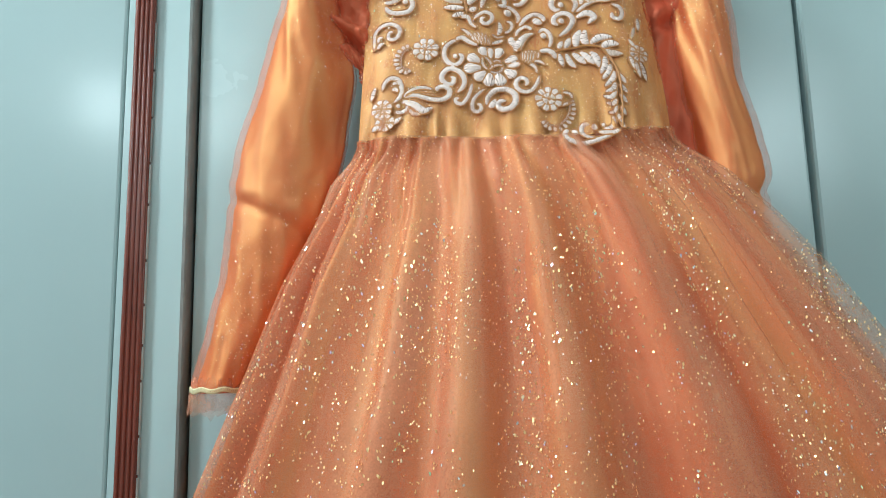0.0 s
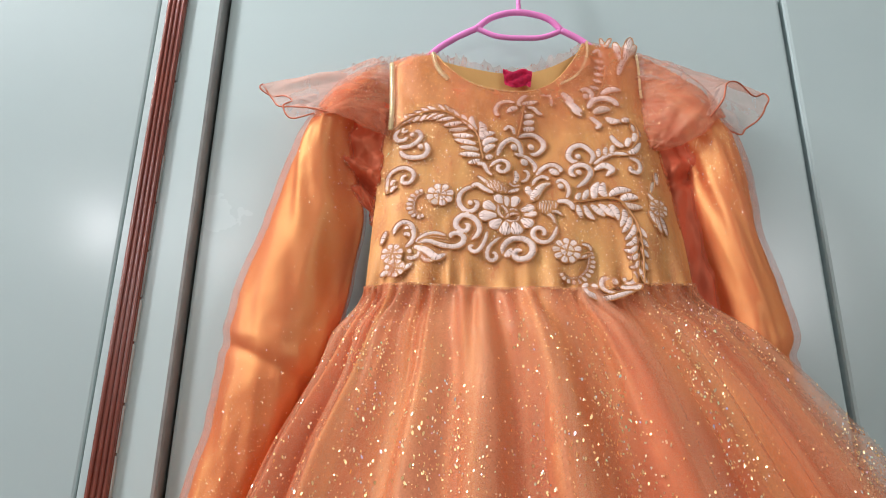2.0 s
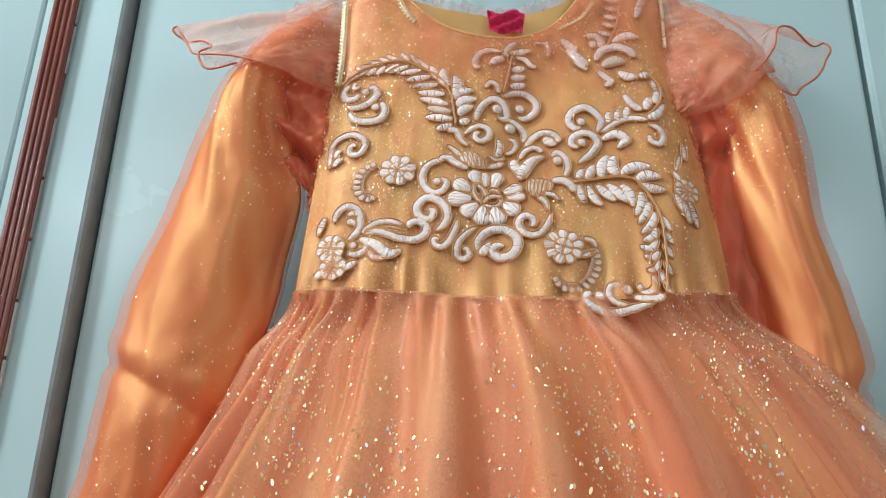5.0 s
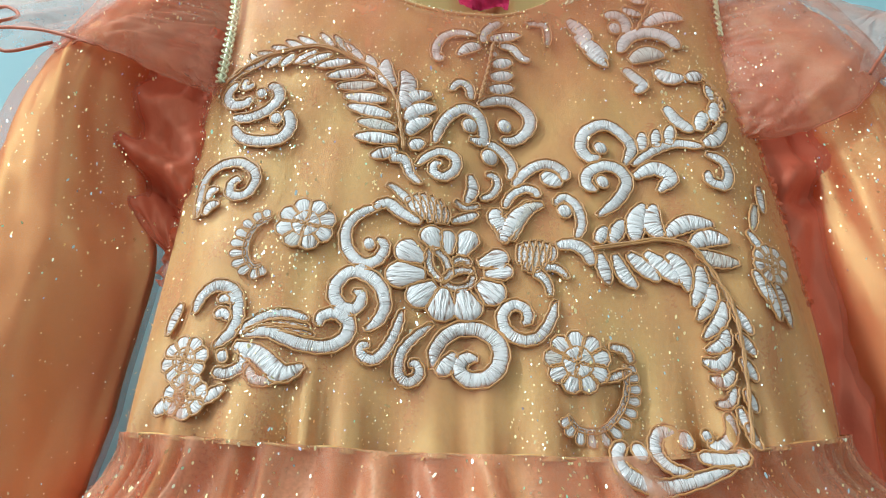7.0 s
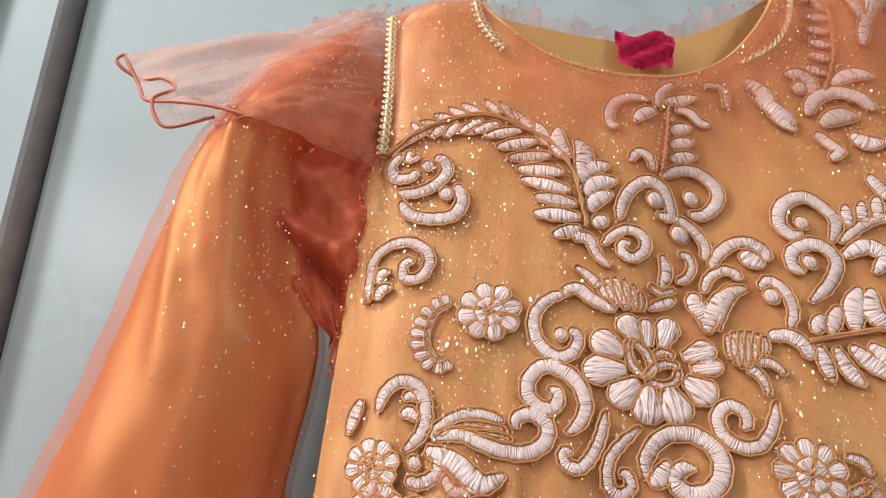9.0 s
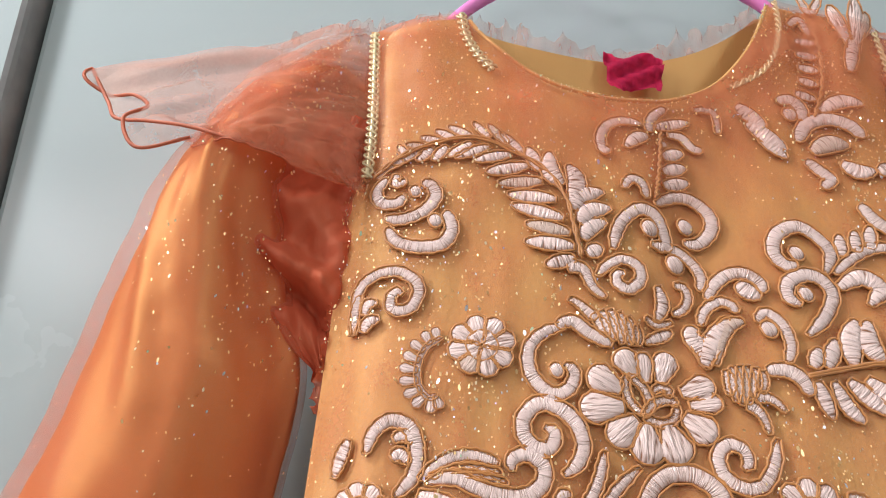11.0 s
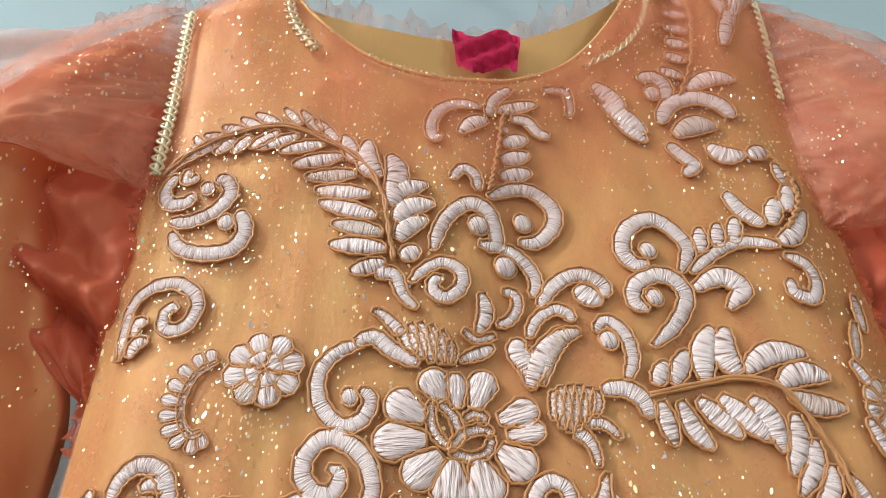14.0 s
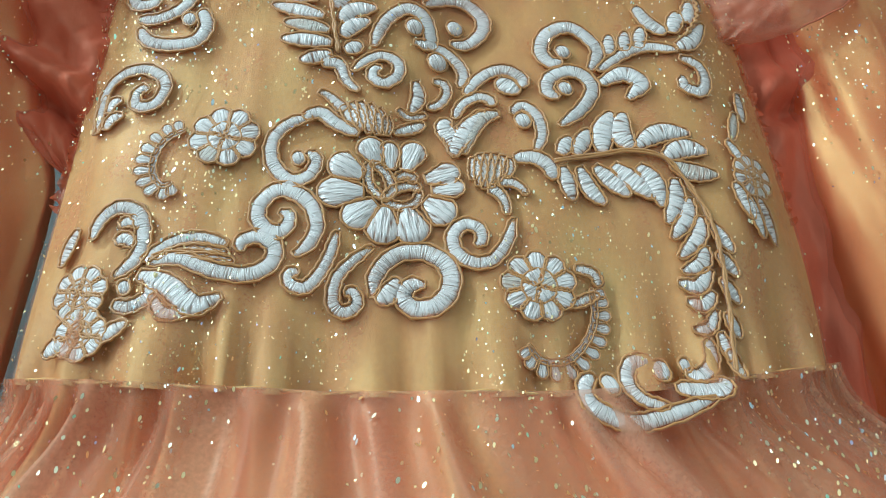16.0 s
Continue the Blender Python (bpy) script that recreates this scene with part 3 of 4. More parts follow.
ruffle(1, [(0.212, 0.716, 1.797), (0.235, 0.712, 1.786), (0.256, 0.706, 1.768), (0.268, 0.698, 1.748), (0.274, 0.690, 1.730), (0.276, 0.684, 1.712), (0.277, 0.682, 1.700), (0.284, 0.69, 1.69)],
       [(0.240, 0.735, 1.800), (0.290, 0.735, 1.782), (0.3335, 0.698, 1.7420), (0.3335, 0.700, 1.725), (0.320, 0.692, 1.706), (0.303, 0.686, 1.692), (0.296, 0.684, 1.684), (0.287, 0.688, 1.690)], 3.0, 46)
ruffle(1, [(0.256, 0.706, 1.768), (0.266, 0.698, 1.752), (0.268, 0.690, 1.738), (0.264, 0.680, 1.720), (0.256, 0.672, 1.704), (0.246, 0.666, 1.694)],
       [(0.3335, 0.698, 1.7420), (0.319, 0.692, 1.735), (0.300, 0.682, 1.744), (0.284, 0.674, 1.738), (0.274, 0.666, 1.714), (0.256, 0.660, 1.690)], 4.0)


def armhole_tuck(side, near, far, top, bottom, knot, seed):
    """Satin panel folded back under the arm, with a pinched knot of cloth."""
    bm, rows = bmesh.new(), []
    for k in range(61):
        g = k / 60
        row = []
        z = top + (bottom - top) * g
        close = max(0.12, 1 - g ** 3) if side < 0 else 1 - 0.25 * g
        for j in range(37):
            t = j / 36
            x = near + (far - near) * t * close * min(1, 0.35 + 0.65 * g / 0.3) + side * 0.012 * g
            d = z - knot - 0.45 * (t - 0.5) * side * (far - near)
            ridge = math.exp(-(d / 0.0075) ** 2) - 0.9 * math.exp(-((d + 0.014) / 0.006) ** 2) + 0.6 * math.exp(-((d - 0.020 - 0.02 * t) / 0.008) ** 2)
            y = 0.696 - 0.013 * min(1, 1.6 * g) * ridge * math.sin(math.pi * (0.10 + 0.80 * t)) + 0.006 * noise.noise((t * 4, g * 7, seed)) + 0.003 * noise.noise((t * 9, g * 16, seed))
            y += 0.004 * (1 - t) ** 4 * (1 - g) - 0.004 * (1 - g) ** 1.2 * min(1, 2.5 * t)
            row.append(Vector((x, y, z + 0.003 * g * noise.noise((t * 3, g * 4, seed + 2)))))
        rows.append(row)
    grid(bm, rows)
    part("armhole_tuck", bm, SATIN_TUCK, dress, "crumpled gathers at the armhole, their shade put in as red-orange")


armhole_tuck(-1, -0.063, -0.126, 1.716, 1.590, 1.640, 1)
armhole_tuck(1, 0.196, 0.268, 1.728, 1.465, 1.650, 5)


# ---- braid and frayed net at the neck ----
def braid(pts, name="gold_braid", width=0.0024):
    path = spline(pts, 200)
    bm = bmesh.new()
    for turn in (0, 1):
        line = []
        total = 0.0
        for i, p in enumerate(path):
            d = (path[min(i + 1, 200)] - path[max(i - 1, 0)]).normalized()
            side = d.cross(Vector((0, 1, 0))).normalized()
            if i:
                total += (p - path[i - 1]).length
            ph = total * 760 + math.pi * turn
            line.append(p + side * width * math.sin(ph) + Vector((0, -0.0007 * math.cos(ph), 0)))
        tube(bm, line, 0.0007, 5)
    tube(bm, [p + Vector((0, 0.0004, 0)) for p in path[::4]], width * 0.55, 6)
    part(name, bm, GOLD, dress, "narrow gold braid trim")


def on_bodice(x, z, lift=0.003):
    return (x, bodice_y(x, z) - lift, z)


braid([on_bodice(x, z, 0.006) for x, z in ((-0.067, 1.776), (-0.066, 1.755), (-0.0645, 1.725), (-0.064, 1.700), (-0.0645, 1.682))])
braid([on_bodice(x, z, 0.0035) for x, z in ((0.200, 1.788), (0.200, 1.768), (0.199, 1.745), (0.198, 1.728))], width=0.0010)
braid([on_bodice(x, z, 0.004) for x, z in ((-0.0225, 1.786), (-0.0195, 1.770), (-0.0135, 1.757), (-0.006, 1.747))])
braid([on_bodice(x, z, 0.004) for x, z in ((0.1460, 1.803), (0.1445, 1.785), (0.1385, 1.766), (0.128, 1.751), (0.112, 1.741))], width=0.0011)
bm = bmesh.new()
tube(bm, spline([on_bodice(*bodice_top(s), 0.003) for s in np.linspace(0.19, 0.78, 40)], 120), 0.0011, 6)
part("neck_piping", bm, SATIN_BODICE, dress, "folded satin neck edge")


def fray(path, height, seed, name, count=130, way=(0, 0, 1)):
    """Torn net standing off an edge."""
    line, way = spline(path, count), Vector(way)
    bm, rows = bmesh.new(), []
    for k in range(6):
        g = k / 5
        row = []
        for i, p in enumerate(line):
            reach = 0.55 + 0.9 * abs(noise.noise((i * 0.13, 1.0, seed))) + 0.2 * noise.noise((i * 0.33, 5, seed))
            sway = Vector((noise.noise((i * 0.35, 3 + g, seed)), 1.5 * noise.noise((i * 0.30, g * 2, seed)), noise.noise((i * 0.3, 8, seed)))) * 0.004 * g
            row.append(p + way * (g * height * reach) + sway)
        rows.append(row)
    grid(bm, rows)
    part(name, bm, NET_FRAY if way.z > 0.5 else NET_SHADED, dress, "frayed sheer net edge")


fray([(-0.022, 0.712, 1.784), (0.010, 0.716, 1.777), (0.0615, 0.718, 1.768), (0.110, 0.716, 1.780), (0.143, 0.712, 1.800)], 0.017, 3, "neck_fray")
fray([(-0.078, 0.714, 1.776), (-0.055, 0.710, 1.780), (-0.025, 0.706, 1.785)], 0.008, 6, "shoulder_fray", 60)
fray([(0.145, 0.708, 1.800), (0.175, 0.712, 1.796), (0.212, 0.714, 1.790)], 0.008, 7, "shoulder_fray", 60)
fray([(-0.125, 0.712, 1.752), (-0.100, 0.712, 1.772), (-0.070, 0.712, 1.779)], 0.010, 8, "shoulder_fray", 60)

fray([on_bodice(x, z, -0.002) for x, z in ((-0.069, 1.700), (-0.0715, 1.66), (-0.0745, 1.62), (-0.077, 1.575))], 0.005, 9, "side_fray", 150, (-0.9, -0.3, 0.1))
fray([on_bodice(x, z, -0.002) for x, z in ((0.203, 1.705), (0.208, 1.66), (0.213, 1.62), (0.218, 1.575))], 0.005, 10, "side_fray", 150, (0.9, -0.3, 0.1))

# ---- embroidery: satin-stitch pads edged with copper cord, in centimetres from the waist's middle ----
def cloth_y(x, z):
    """Front of the cloth, with the gathers standing out below the waist."""
    return bodice_y(x, z) - 0.0060 * min(1.0, max(0.0, (waist_z(x) + 0.006 - z) / 0.010))


applique = new("applique")
applique.parent = dress
applique["label"] = "white and rose satin-stitch floral applique edged in copper thread"


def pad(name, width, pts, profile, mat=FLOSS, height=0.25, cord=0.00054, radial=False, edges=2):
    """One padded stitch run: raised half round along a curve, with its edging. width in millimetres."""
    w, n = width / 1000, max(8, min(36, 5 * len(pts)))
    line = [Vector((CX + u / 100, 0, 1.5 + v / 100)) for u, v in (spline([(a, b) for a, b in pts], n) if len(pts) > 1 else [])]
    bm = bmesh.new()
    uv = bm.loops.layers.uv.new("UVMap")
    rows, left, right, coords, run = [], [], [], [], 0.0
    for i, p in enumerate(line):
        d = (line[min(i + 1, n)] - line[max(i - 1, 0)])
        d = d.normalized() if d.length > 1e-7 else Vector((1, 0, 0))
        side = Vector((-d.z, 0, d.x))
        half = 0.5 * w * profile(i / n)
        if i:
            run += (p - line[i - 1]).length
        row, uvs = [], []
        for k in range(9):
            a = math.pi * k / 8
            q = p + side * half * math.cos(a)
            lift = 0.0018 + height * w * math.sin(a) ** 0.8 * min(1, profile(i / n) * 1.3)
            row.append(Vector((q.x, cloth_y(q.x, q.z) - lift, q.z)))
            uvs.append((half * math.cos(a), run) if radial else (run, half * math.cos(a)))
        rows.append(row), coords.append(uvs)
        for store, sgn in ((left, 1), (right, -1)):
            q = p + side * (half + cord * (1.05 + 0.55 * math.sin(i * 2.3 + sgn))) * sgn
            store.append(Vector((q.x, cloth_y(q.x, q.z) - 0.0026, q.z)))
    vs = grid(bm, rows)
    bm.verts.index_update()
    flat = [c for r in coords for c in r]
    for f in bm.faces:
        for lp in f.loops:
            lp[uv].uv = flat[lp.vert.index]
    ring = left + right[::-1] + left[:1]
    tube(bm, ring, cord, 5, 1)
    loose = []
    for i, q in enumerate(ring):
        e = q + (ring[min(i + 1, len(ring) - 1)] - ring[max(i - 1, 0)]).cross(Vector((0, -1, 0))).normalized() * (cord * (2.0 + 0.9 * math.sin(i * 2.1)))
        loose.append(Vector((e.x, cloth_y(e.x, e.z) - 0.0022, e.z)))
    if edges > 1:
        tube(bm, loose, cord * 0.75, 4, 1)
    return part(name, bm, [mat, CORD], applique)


rnd_floss = random.Random(21)


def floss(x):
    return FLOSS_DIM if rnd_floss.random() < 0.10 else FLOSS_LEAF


def even(s):
    return min(1, (min(s, 1 - s) / 0.10 + 0.08)) ** 0.5


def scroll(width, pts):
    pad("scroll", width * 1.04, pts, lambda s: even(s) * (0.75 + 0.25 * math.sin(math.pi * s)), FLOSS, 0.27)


def horn(width, pts):
    pad("scroll", width, pts, lambda s: even(s) * (1.0 - 0.55 * s), FLOSS)


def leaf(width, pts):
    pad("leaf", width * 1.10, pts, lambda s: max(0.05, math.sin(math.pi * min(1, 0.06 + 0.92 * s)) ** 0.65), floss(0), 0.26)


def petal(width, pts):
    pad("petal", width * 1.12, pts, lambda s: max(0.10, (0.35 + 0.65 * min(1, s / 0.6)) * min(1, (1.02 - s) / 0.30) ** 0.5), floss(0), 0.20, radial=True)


def bead(width, pts):
    (u, v), r = pts[0], width / 20
    pad("bead", width, [(u - r * 0.8, v - r * 0.3), (u, v), (u + r * 0.8, v + r * 0.3)], lambda s: max(0.12, math.sin(math.pi * (0.04 + 0.92 * s)) ** 0.5), FLOSS, 0.30)


def rib(width, pts):
    bm = bmesh.new()
    for off in (-0.28, 0.28):
        line = spline(pts, 60)
        tube(bm, [Vector((CX + (p[0] + off * width / 10 * math.sin(i * 1.1)) / 100, bodice_y(CX + p[0] / 100, 1.5 + p[1] / 100) - 0.0034, 1.5 + (p[1] + off * width / 10) / 100))
                  for i, p in enumerate(line)], 0.0007, 5)
    part("rib", bm, CORD, applique, "copper cord rib")


def flower(n, radius, centre):
    u, v = centre
    r = radius / 10
    for k in range(n):
        a = 2 * math.pi * (k + 0.3) / n
        c, s = math.cos(a), math.sin(a) * 0.95
        petal(radius * 3.4 / n + 1.0, [(u + r * 0.30 * c, v + r * 0.30 * s), (u + r * 0.65 * c, v + r * 0.65 * s), (u + r * c, v + r * s)])
    for k in range(4):
        a = 1.57 * k + 0.5
        petal(radius * 0.50, [(u + r * 0.05 * math.cos(a), v + r * 0.05 * math.sin(a)), (u + r * 0.46 * math.cos(a), v + r * 0.46 * math.sin(a))])


def comb(n, length, side, pts):
    """A curved stem with a row of short lobes on one side."""
    line = spline(pts, 60)
    for k in range(n):
        i = int(3 + k * 54 / (n - 1))
        p, d = line[i], (line[i + 1] - line[i - 1]).normalized()
        t = Vector((d[1], -d[0])) * side
        ln = length / 10 * (0.75 + 0.25 * math.sin(math.pi * k / (n - 1)))
        pad("lobe", length * 0.40 + 1.0, [tuple(p), tuple(p + t * ln * 0.55 - d * ln * 0.05), tuple(p + t * ln - d * ln * 0.15)],
            lambda s: max(0.10, (0.45 + 0.55 * min(1, s / 0.6)) * min(1, (1.02 - s) / 0.30) ** 0.5), FLOSS, 0.24, 0.00030, True, 1)
    pad("stem", length * 0.26, pts, even, FLOSS, 0.16, 0.00035, False, 1)


scroll(4.3, [(-13.42, 10.68), (-13.49, 11.64), (-13.41, 12.64), (-12.86, 13.26), (-11.87, 13.49), (-11.07, 13.08), (-10.86, 12.46), (-11.24, 11.76), (-11.91, 11.75), (-12.02, 12.25), (-11.78, 12.55), (-11.54, 12.41)])
leaf(3.8, [(-13.10, 11.54), (-12.98, 12.00), (-12.56, 12.08)])
leaf(4.2, [(-13.09, 10.78), (-12.89, 11.22), (-12.41, 11.36)])
leaf(3.1, [(-13.30, 12.43), (-13.49, 11.64), (-13.55, 10.68)])
scroll(4.8, [(-12.48, 18.12), (-12.93, 17.45), (-12.64, 16.84), (-11.99, 16.80), (-11.66, 17.17)])
scroll(3.5, [(-12.05, 18.31), (-12.10, 17.80), (-11.60, 17.93)])
scroll(5.1, [(-12.49, 16.06), (-11.75, 15.96), (-10.81, 16.33), (-10.28, 17.07), (-10.50, 17.69), (-10.94, 17.79)])
bead(5.6, [(-11.19, 17.38)])
scroll(5.4, [(-12.37, 15.60), (-11.93, 14.91), (-10.99, 14.59), (-9.97, 14.71), (-9.55, 15.40), (-9.69, 16.03), (-9.96, 16.22)])
bead(6.3, [(-10.28, 15.86)])
scroll(3.1, [(-13.03, 18.17), (-12.51, 18.70), (-11.80, 18.98)])
rib(1.8, [(-13.14, 18.17), (-12.08, 19.11), (-10.51, 19.95), (-8.67, 20.27), (-6.87, 19.60), (-5.38, 18.55), (-4.55, 17.03), (-4.30, 15.59), (-4.07, 14.23)])
leaf(3.6, [(-11.07, 19.53), (-12.29, 18.84)])
leaf(4.1, [(-10.46, 19.73), (-11.18, 18.99)])
leaf(4.1, [(-9.82, 19.83), (-10.46, 19.00)])
leaf(4.1, [(-8.68, 19.98), (-9.83, 19.22)])
leaf(4.1, [(-7.89, 19.78), (-9.49, 19.15)])
leaf(4.5, [(-6.88, 19.46), (-8.60, 18.97)])
leaf(5.4, [(-6.14, 18.85), (-8.06, 18.37)])
leaf(5.3, [(-5.55, 17.97), (-7.54, 17.84)])
leaf(5.6, [(-4.99, 17.02), (-7.13, 17.29)])
leaf(5.5, [(-4.73, 16.05), (-6.95, 16.75)])
leaf(5.4, [(-4.48, 15.35), (-6.39, 15.79)])
leaf(5.8, [(-4.35, 14.72), (-6.46, 14.92)])
leaf(5.3, [(-4.34, 14.18), (-5.64, 13.78)])
leaf(3.2, [(-11.63, 19.25), (-12.11, 19.93)])
leaf(3.2, [(-10.74, 19.81), (-11.77, 19.93)])
leaf(3.7, [(-10.05, 20.10), (-11.09, 20.37)])
leaf(3.7, [(-9.36, 20.17), (-10.40, 20.80)])
leaf(3.7, [(-8.67, 20.35), (-9.81, 21.02)])
leaf(3.3, [(-7.86, 20.28), (-8.64, 21.27)])
leaf(3.7, [(-7.07, 20.01), (-7.94, 21.14)])
leaf(3.7, [(-6.31, 19.55), (-7.38, 20.71)])
leaf(5.4, [(-5.60, 18.54), (-6.16, 19.89)])
leaf(7.6, [(-4.68, 17.78), (-5.16, 18.55), (-5.16, 19.63)])
leaf(7.5, [(-4.30, 16.78), (-3.99, 18.05), (-4.33, 18.96)])
leaf(7.4, [(-4.29, 16.54), (-3.87, 17.29), (-2.80, 17.60)])
leaf(7.3, [(-4.05, 15.87), (-3.54, 16.55), (-2.54, 16.76)])
leaf(6.7, [(-3.95, 15.09), (-3.55, 15.72), (-2.82, 16.08)])
leaf(5.8, [(-3.84, 14.41), (-3.10, 14.80)])
scroll(4.8, [(0.73, 22.71), (-0.01, 22.02), (-0.30, 21.13)])
scroll(4.7, [(-0.58, 21.56), (-1.51, 21.70), (-2.27, 21.39), (-2.66, 20.65), (-2.60, 19.95), (-2.25, 19.95)])
leaf(6.0, [(-0.35, 20.89), (-0.97, 20.68), (-1.58, 20.10)])
leaf(5.2, [(0.00, 21.49), (1.83, 21.91)])
scroll(4.2, [(0.64, 21.14), (1.32, 21.01), (1.78, 20.44), (2.26, 20.31)])
scroll(3.4, [(2.05, 22.67), (3.03, 22.69), (3.24, 22.08), (3.17, 21.34)])
leaf(6.0, [(0.20, 19.77), (1.30, 20.15)])
leaf(5.9, [(0.08, 18.95), (1.34, 19.32)])
leaf(5.8, [(0.02, 18.16), (1.38, 18.52)])
bead(3.7, [(0.39, 20.51)])
rib(1.8, [(0.29, 21.14), (0.05, 19.71), (-0.22, 18.37), (-0.45, 17.46)])
scroll(4.0, [(-1.92, 17.82), (-1.50, 18.35), (-0.99, 18.09), (-0.87, 17.33)])
scroll(5.6, [(-0.53, 17.09), (0.46, 17.60), (1.33, 17.57), (2.04, 16.88), (1.99, 16.03), (1.32, 15.32), (0.59, 15.31)])
bead(7.7, [(0.82, 16.13)])
scroll(5.5, [(-2.66, 14.69), (-2.40, 15.61), (-1.96, 16.33), (-1.24, 16.78), (-0.54, 16.47), (-0.29, 15.64), (-0.32, 15.00), (-0.98, 15.06)])
bead(8.0, [(-0.95, 15.82)])
scroll(4.4, [(-3.48, 13.38), (-2.99, 13.92), (-2.32, 14.25), (-1.67, 13.93), (-1.65, 13.29), (-2.17, 12.85), (-2.63, 13.07), (-2.62, 13.49), (-2.28, 13.60)])
scroll(4.5, [(-0.43, 14.95), (0.27, 14.84), (0.86, 14.29), (1.11, 13.64), (0.94, 12.96)])
bead(8.6, [(0.01, 14.17)])
scroll(3.5, [(-0.20, 13.20), (0.27, 13.10), (0.35, 12.59), (0.03, 12.08), (-0.45, 11.87)])
scroll(5.2, [(1.14, 12.59), (1.51, 13.22), (2.16, 13.76), (2.90, 13.88), (3.49, 13.46), (3.47, 12.93)])
leaf(6.8, [(2.52, 13.40), (2.86, 13.03), (3.36, 12.72)])
scroll(3.9, [(0.64, 11.39), (0.97, 12.09), (1.61, 12.50), (2.10, 12.34), (2.20, 12.00)])
leaf(5.3, [(2.45, 11.65), (1.81, 11.44), (1.35, 10.83), (0.94, 9.68)])
leaf(4.9, [(0.53, 11.10), (0.49, 10.44), (0.63, 9.54)])
horn(5.6, [(-4.73, 13.79), (-4.04, 13.69), (-3.71, 12.91), (-3.20, 12.38)])
leaf(4.7, [(-0.93, 13.09), (-0.81, 12.27), (-1.17, 11.47)])
scroll(2.7, [(-0.46, 11.48), (-1.20, 11.34), (-1.65, 11.66)])
scroll(4.9, [(-5.34, 11.14), (-4.65, 11.34), (-4.05, 10.87), (-3.15, 10.37)])
leaf(3.8, [(-1.80, 10.57), (-1.02, 10.86), (-0.55, 11.09)])
scroll(4.8, [(-4.96, 11.12), (-5.83, 10.83), (-6.43, 10.11), (-6.35, 9.10), (-5.66, 8.38), (-4.97, 8.56), (-4.71, 9.22), (-5.09, 9.58)])
bead(5.7, [(-5.40, 9.30)])
scroll(5.4, [(-5.36, 5.36), (-4.87, 5.71), (-4.56, 6.39), (-4.75, 7.20), (-5.31, 7.78), (-6.06, 8.01), (-6.65, 7.52), (-6.74, 6.86), (-6.35, 6.36), (-5.77, 6.32), (-5.58, 6.88), (-5.97, 7.13)])
petal(9.9, [(-2.94, 8.59), (-4.19, 9.28)])
petal(10.6, [(-2.9, 7.93), (-4.61, 7.84)])
petal(9.9, [(-2.45, 7.51), (-3.57, 6.58)])
petal(11.0, [(-2.08, 7.32), (-2.19, 5.83)])
petal(11.4, [(-1.29, 7.34), (-0.93, 5.88)])
petal(9.9, [(-0.6, 7.68), (0.46, 6.83)])
petal(6.5, [(-0.33, 8.08), (0.92, 8.24)])
petal(8.4, [(-0.58, 8.57), (0.74, 8.97)])
petal(8.7, [(-1.34, 8.93), (-0.84, 10.2)])
petal(6.5, [(-1.9, 8.92), (-1.95, 10.13)])
petal(8.7, [(-2.36, 9.15), (-2.9, 10.19)])
scroll(2.8, [(-2.17, 7.65), (-2.63, 8.13), (-2.78, 8.73), (-2.66, 9.19)])
scroll(2.8, [(-2.17, 7.65), (-1.86, 8.05), (-2.08, 8.75), (-2.66, 9.19)])
scroll(2.8, [(-2.2, 7.59), (-1.68, 8.11), (-1.09, 8.28), (-0.76, 8.09)])
scroll(2.8, [(-2.2, 7.59), (-1.51, 7.37), (-0.97, 7.57), (-0.76, 8.09)])
scroll(2.7, [(-1.73, 8.55), (-1.37, 8.76), (-1.03, 8.65), (-1.14, 8.4)])
leaf(3.8, [(-3.81, 11.67), (-3.51, 11.19), (-3.32, 10.7)])
leaf(3.8, [(-3.47, 11.84), (-3.2, 11.18), (-3.04, 10.54)])
leaf(3.8, [(-3.13, 11.9), (-2.87, 11.15), (-2.73, 10.41)])
leaf(3.6, [(-2.77, 11.8), (-2.53, 11.08), (-2.42, 10.38)])
leaf(3.4, [(-2.4, 11.62), (-2.26, 11.0), (-2.23, 10.38)])
leaf(3.0, [(-2.07, 11.27), (-2.02, 10.83), (-2.07, 10.39)])
horn(4.6, [(-3.7, 11.45), (-4.02, 11.8), (-4.4, 12.16), (-4.77, 12.33)])
leaf(3.4, [(1.28, 9.55), (1.31, 9.02), (1.22, 8.51)])
leaf(3.6, [(1.55, 9.7), (1.55, 8.97), (1.44, 8.25)])
leaf(3.6, [(1.86, 9.75), (1.82, 8.93), (1.66, 8.13)])
leaf(3.6, [(2.17, 9.76), (2.09, 8.96), (1.89, 8.18)])
leaf(3.4, [(2.48, 9.68), (2.38, 9.07), (2.16, 8.47)])
leaf(3.2, [(2.75, 9.56), (2.69, 9.09), (2.51, 8.64)])
horn(4.2, [(2.24, 8.51), (2.73, 8.48), (3.1, 8.24), (3.31, 7.92)])
horn(4.6, [(1.85, 8.22), (2.22, 7.98), (2.43, 7.59), (2.48, 7.05)])
scroll(4.1, [(-3.81, 6.29), (-4.04, 5.38), (-4.41, 4.61), (-4.88, 4.13), (-5.39, 4.28), (-5.47, 4.66), (-5.08, 4.75)])
scroll(4.0, [(-2.51, 5.74), (-3.31, 5.06), (-3.80, 4.40), (-3.86, 3.55), (-3.45, 3.24), (-3.03, 3.56), (-3.18, 3.98), (-3.48, 3.94)])
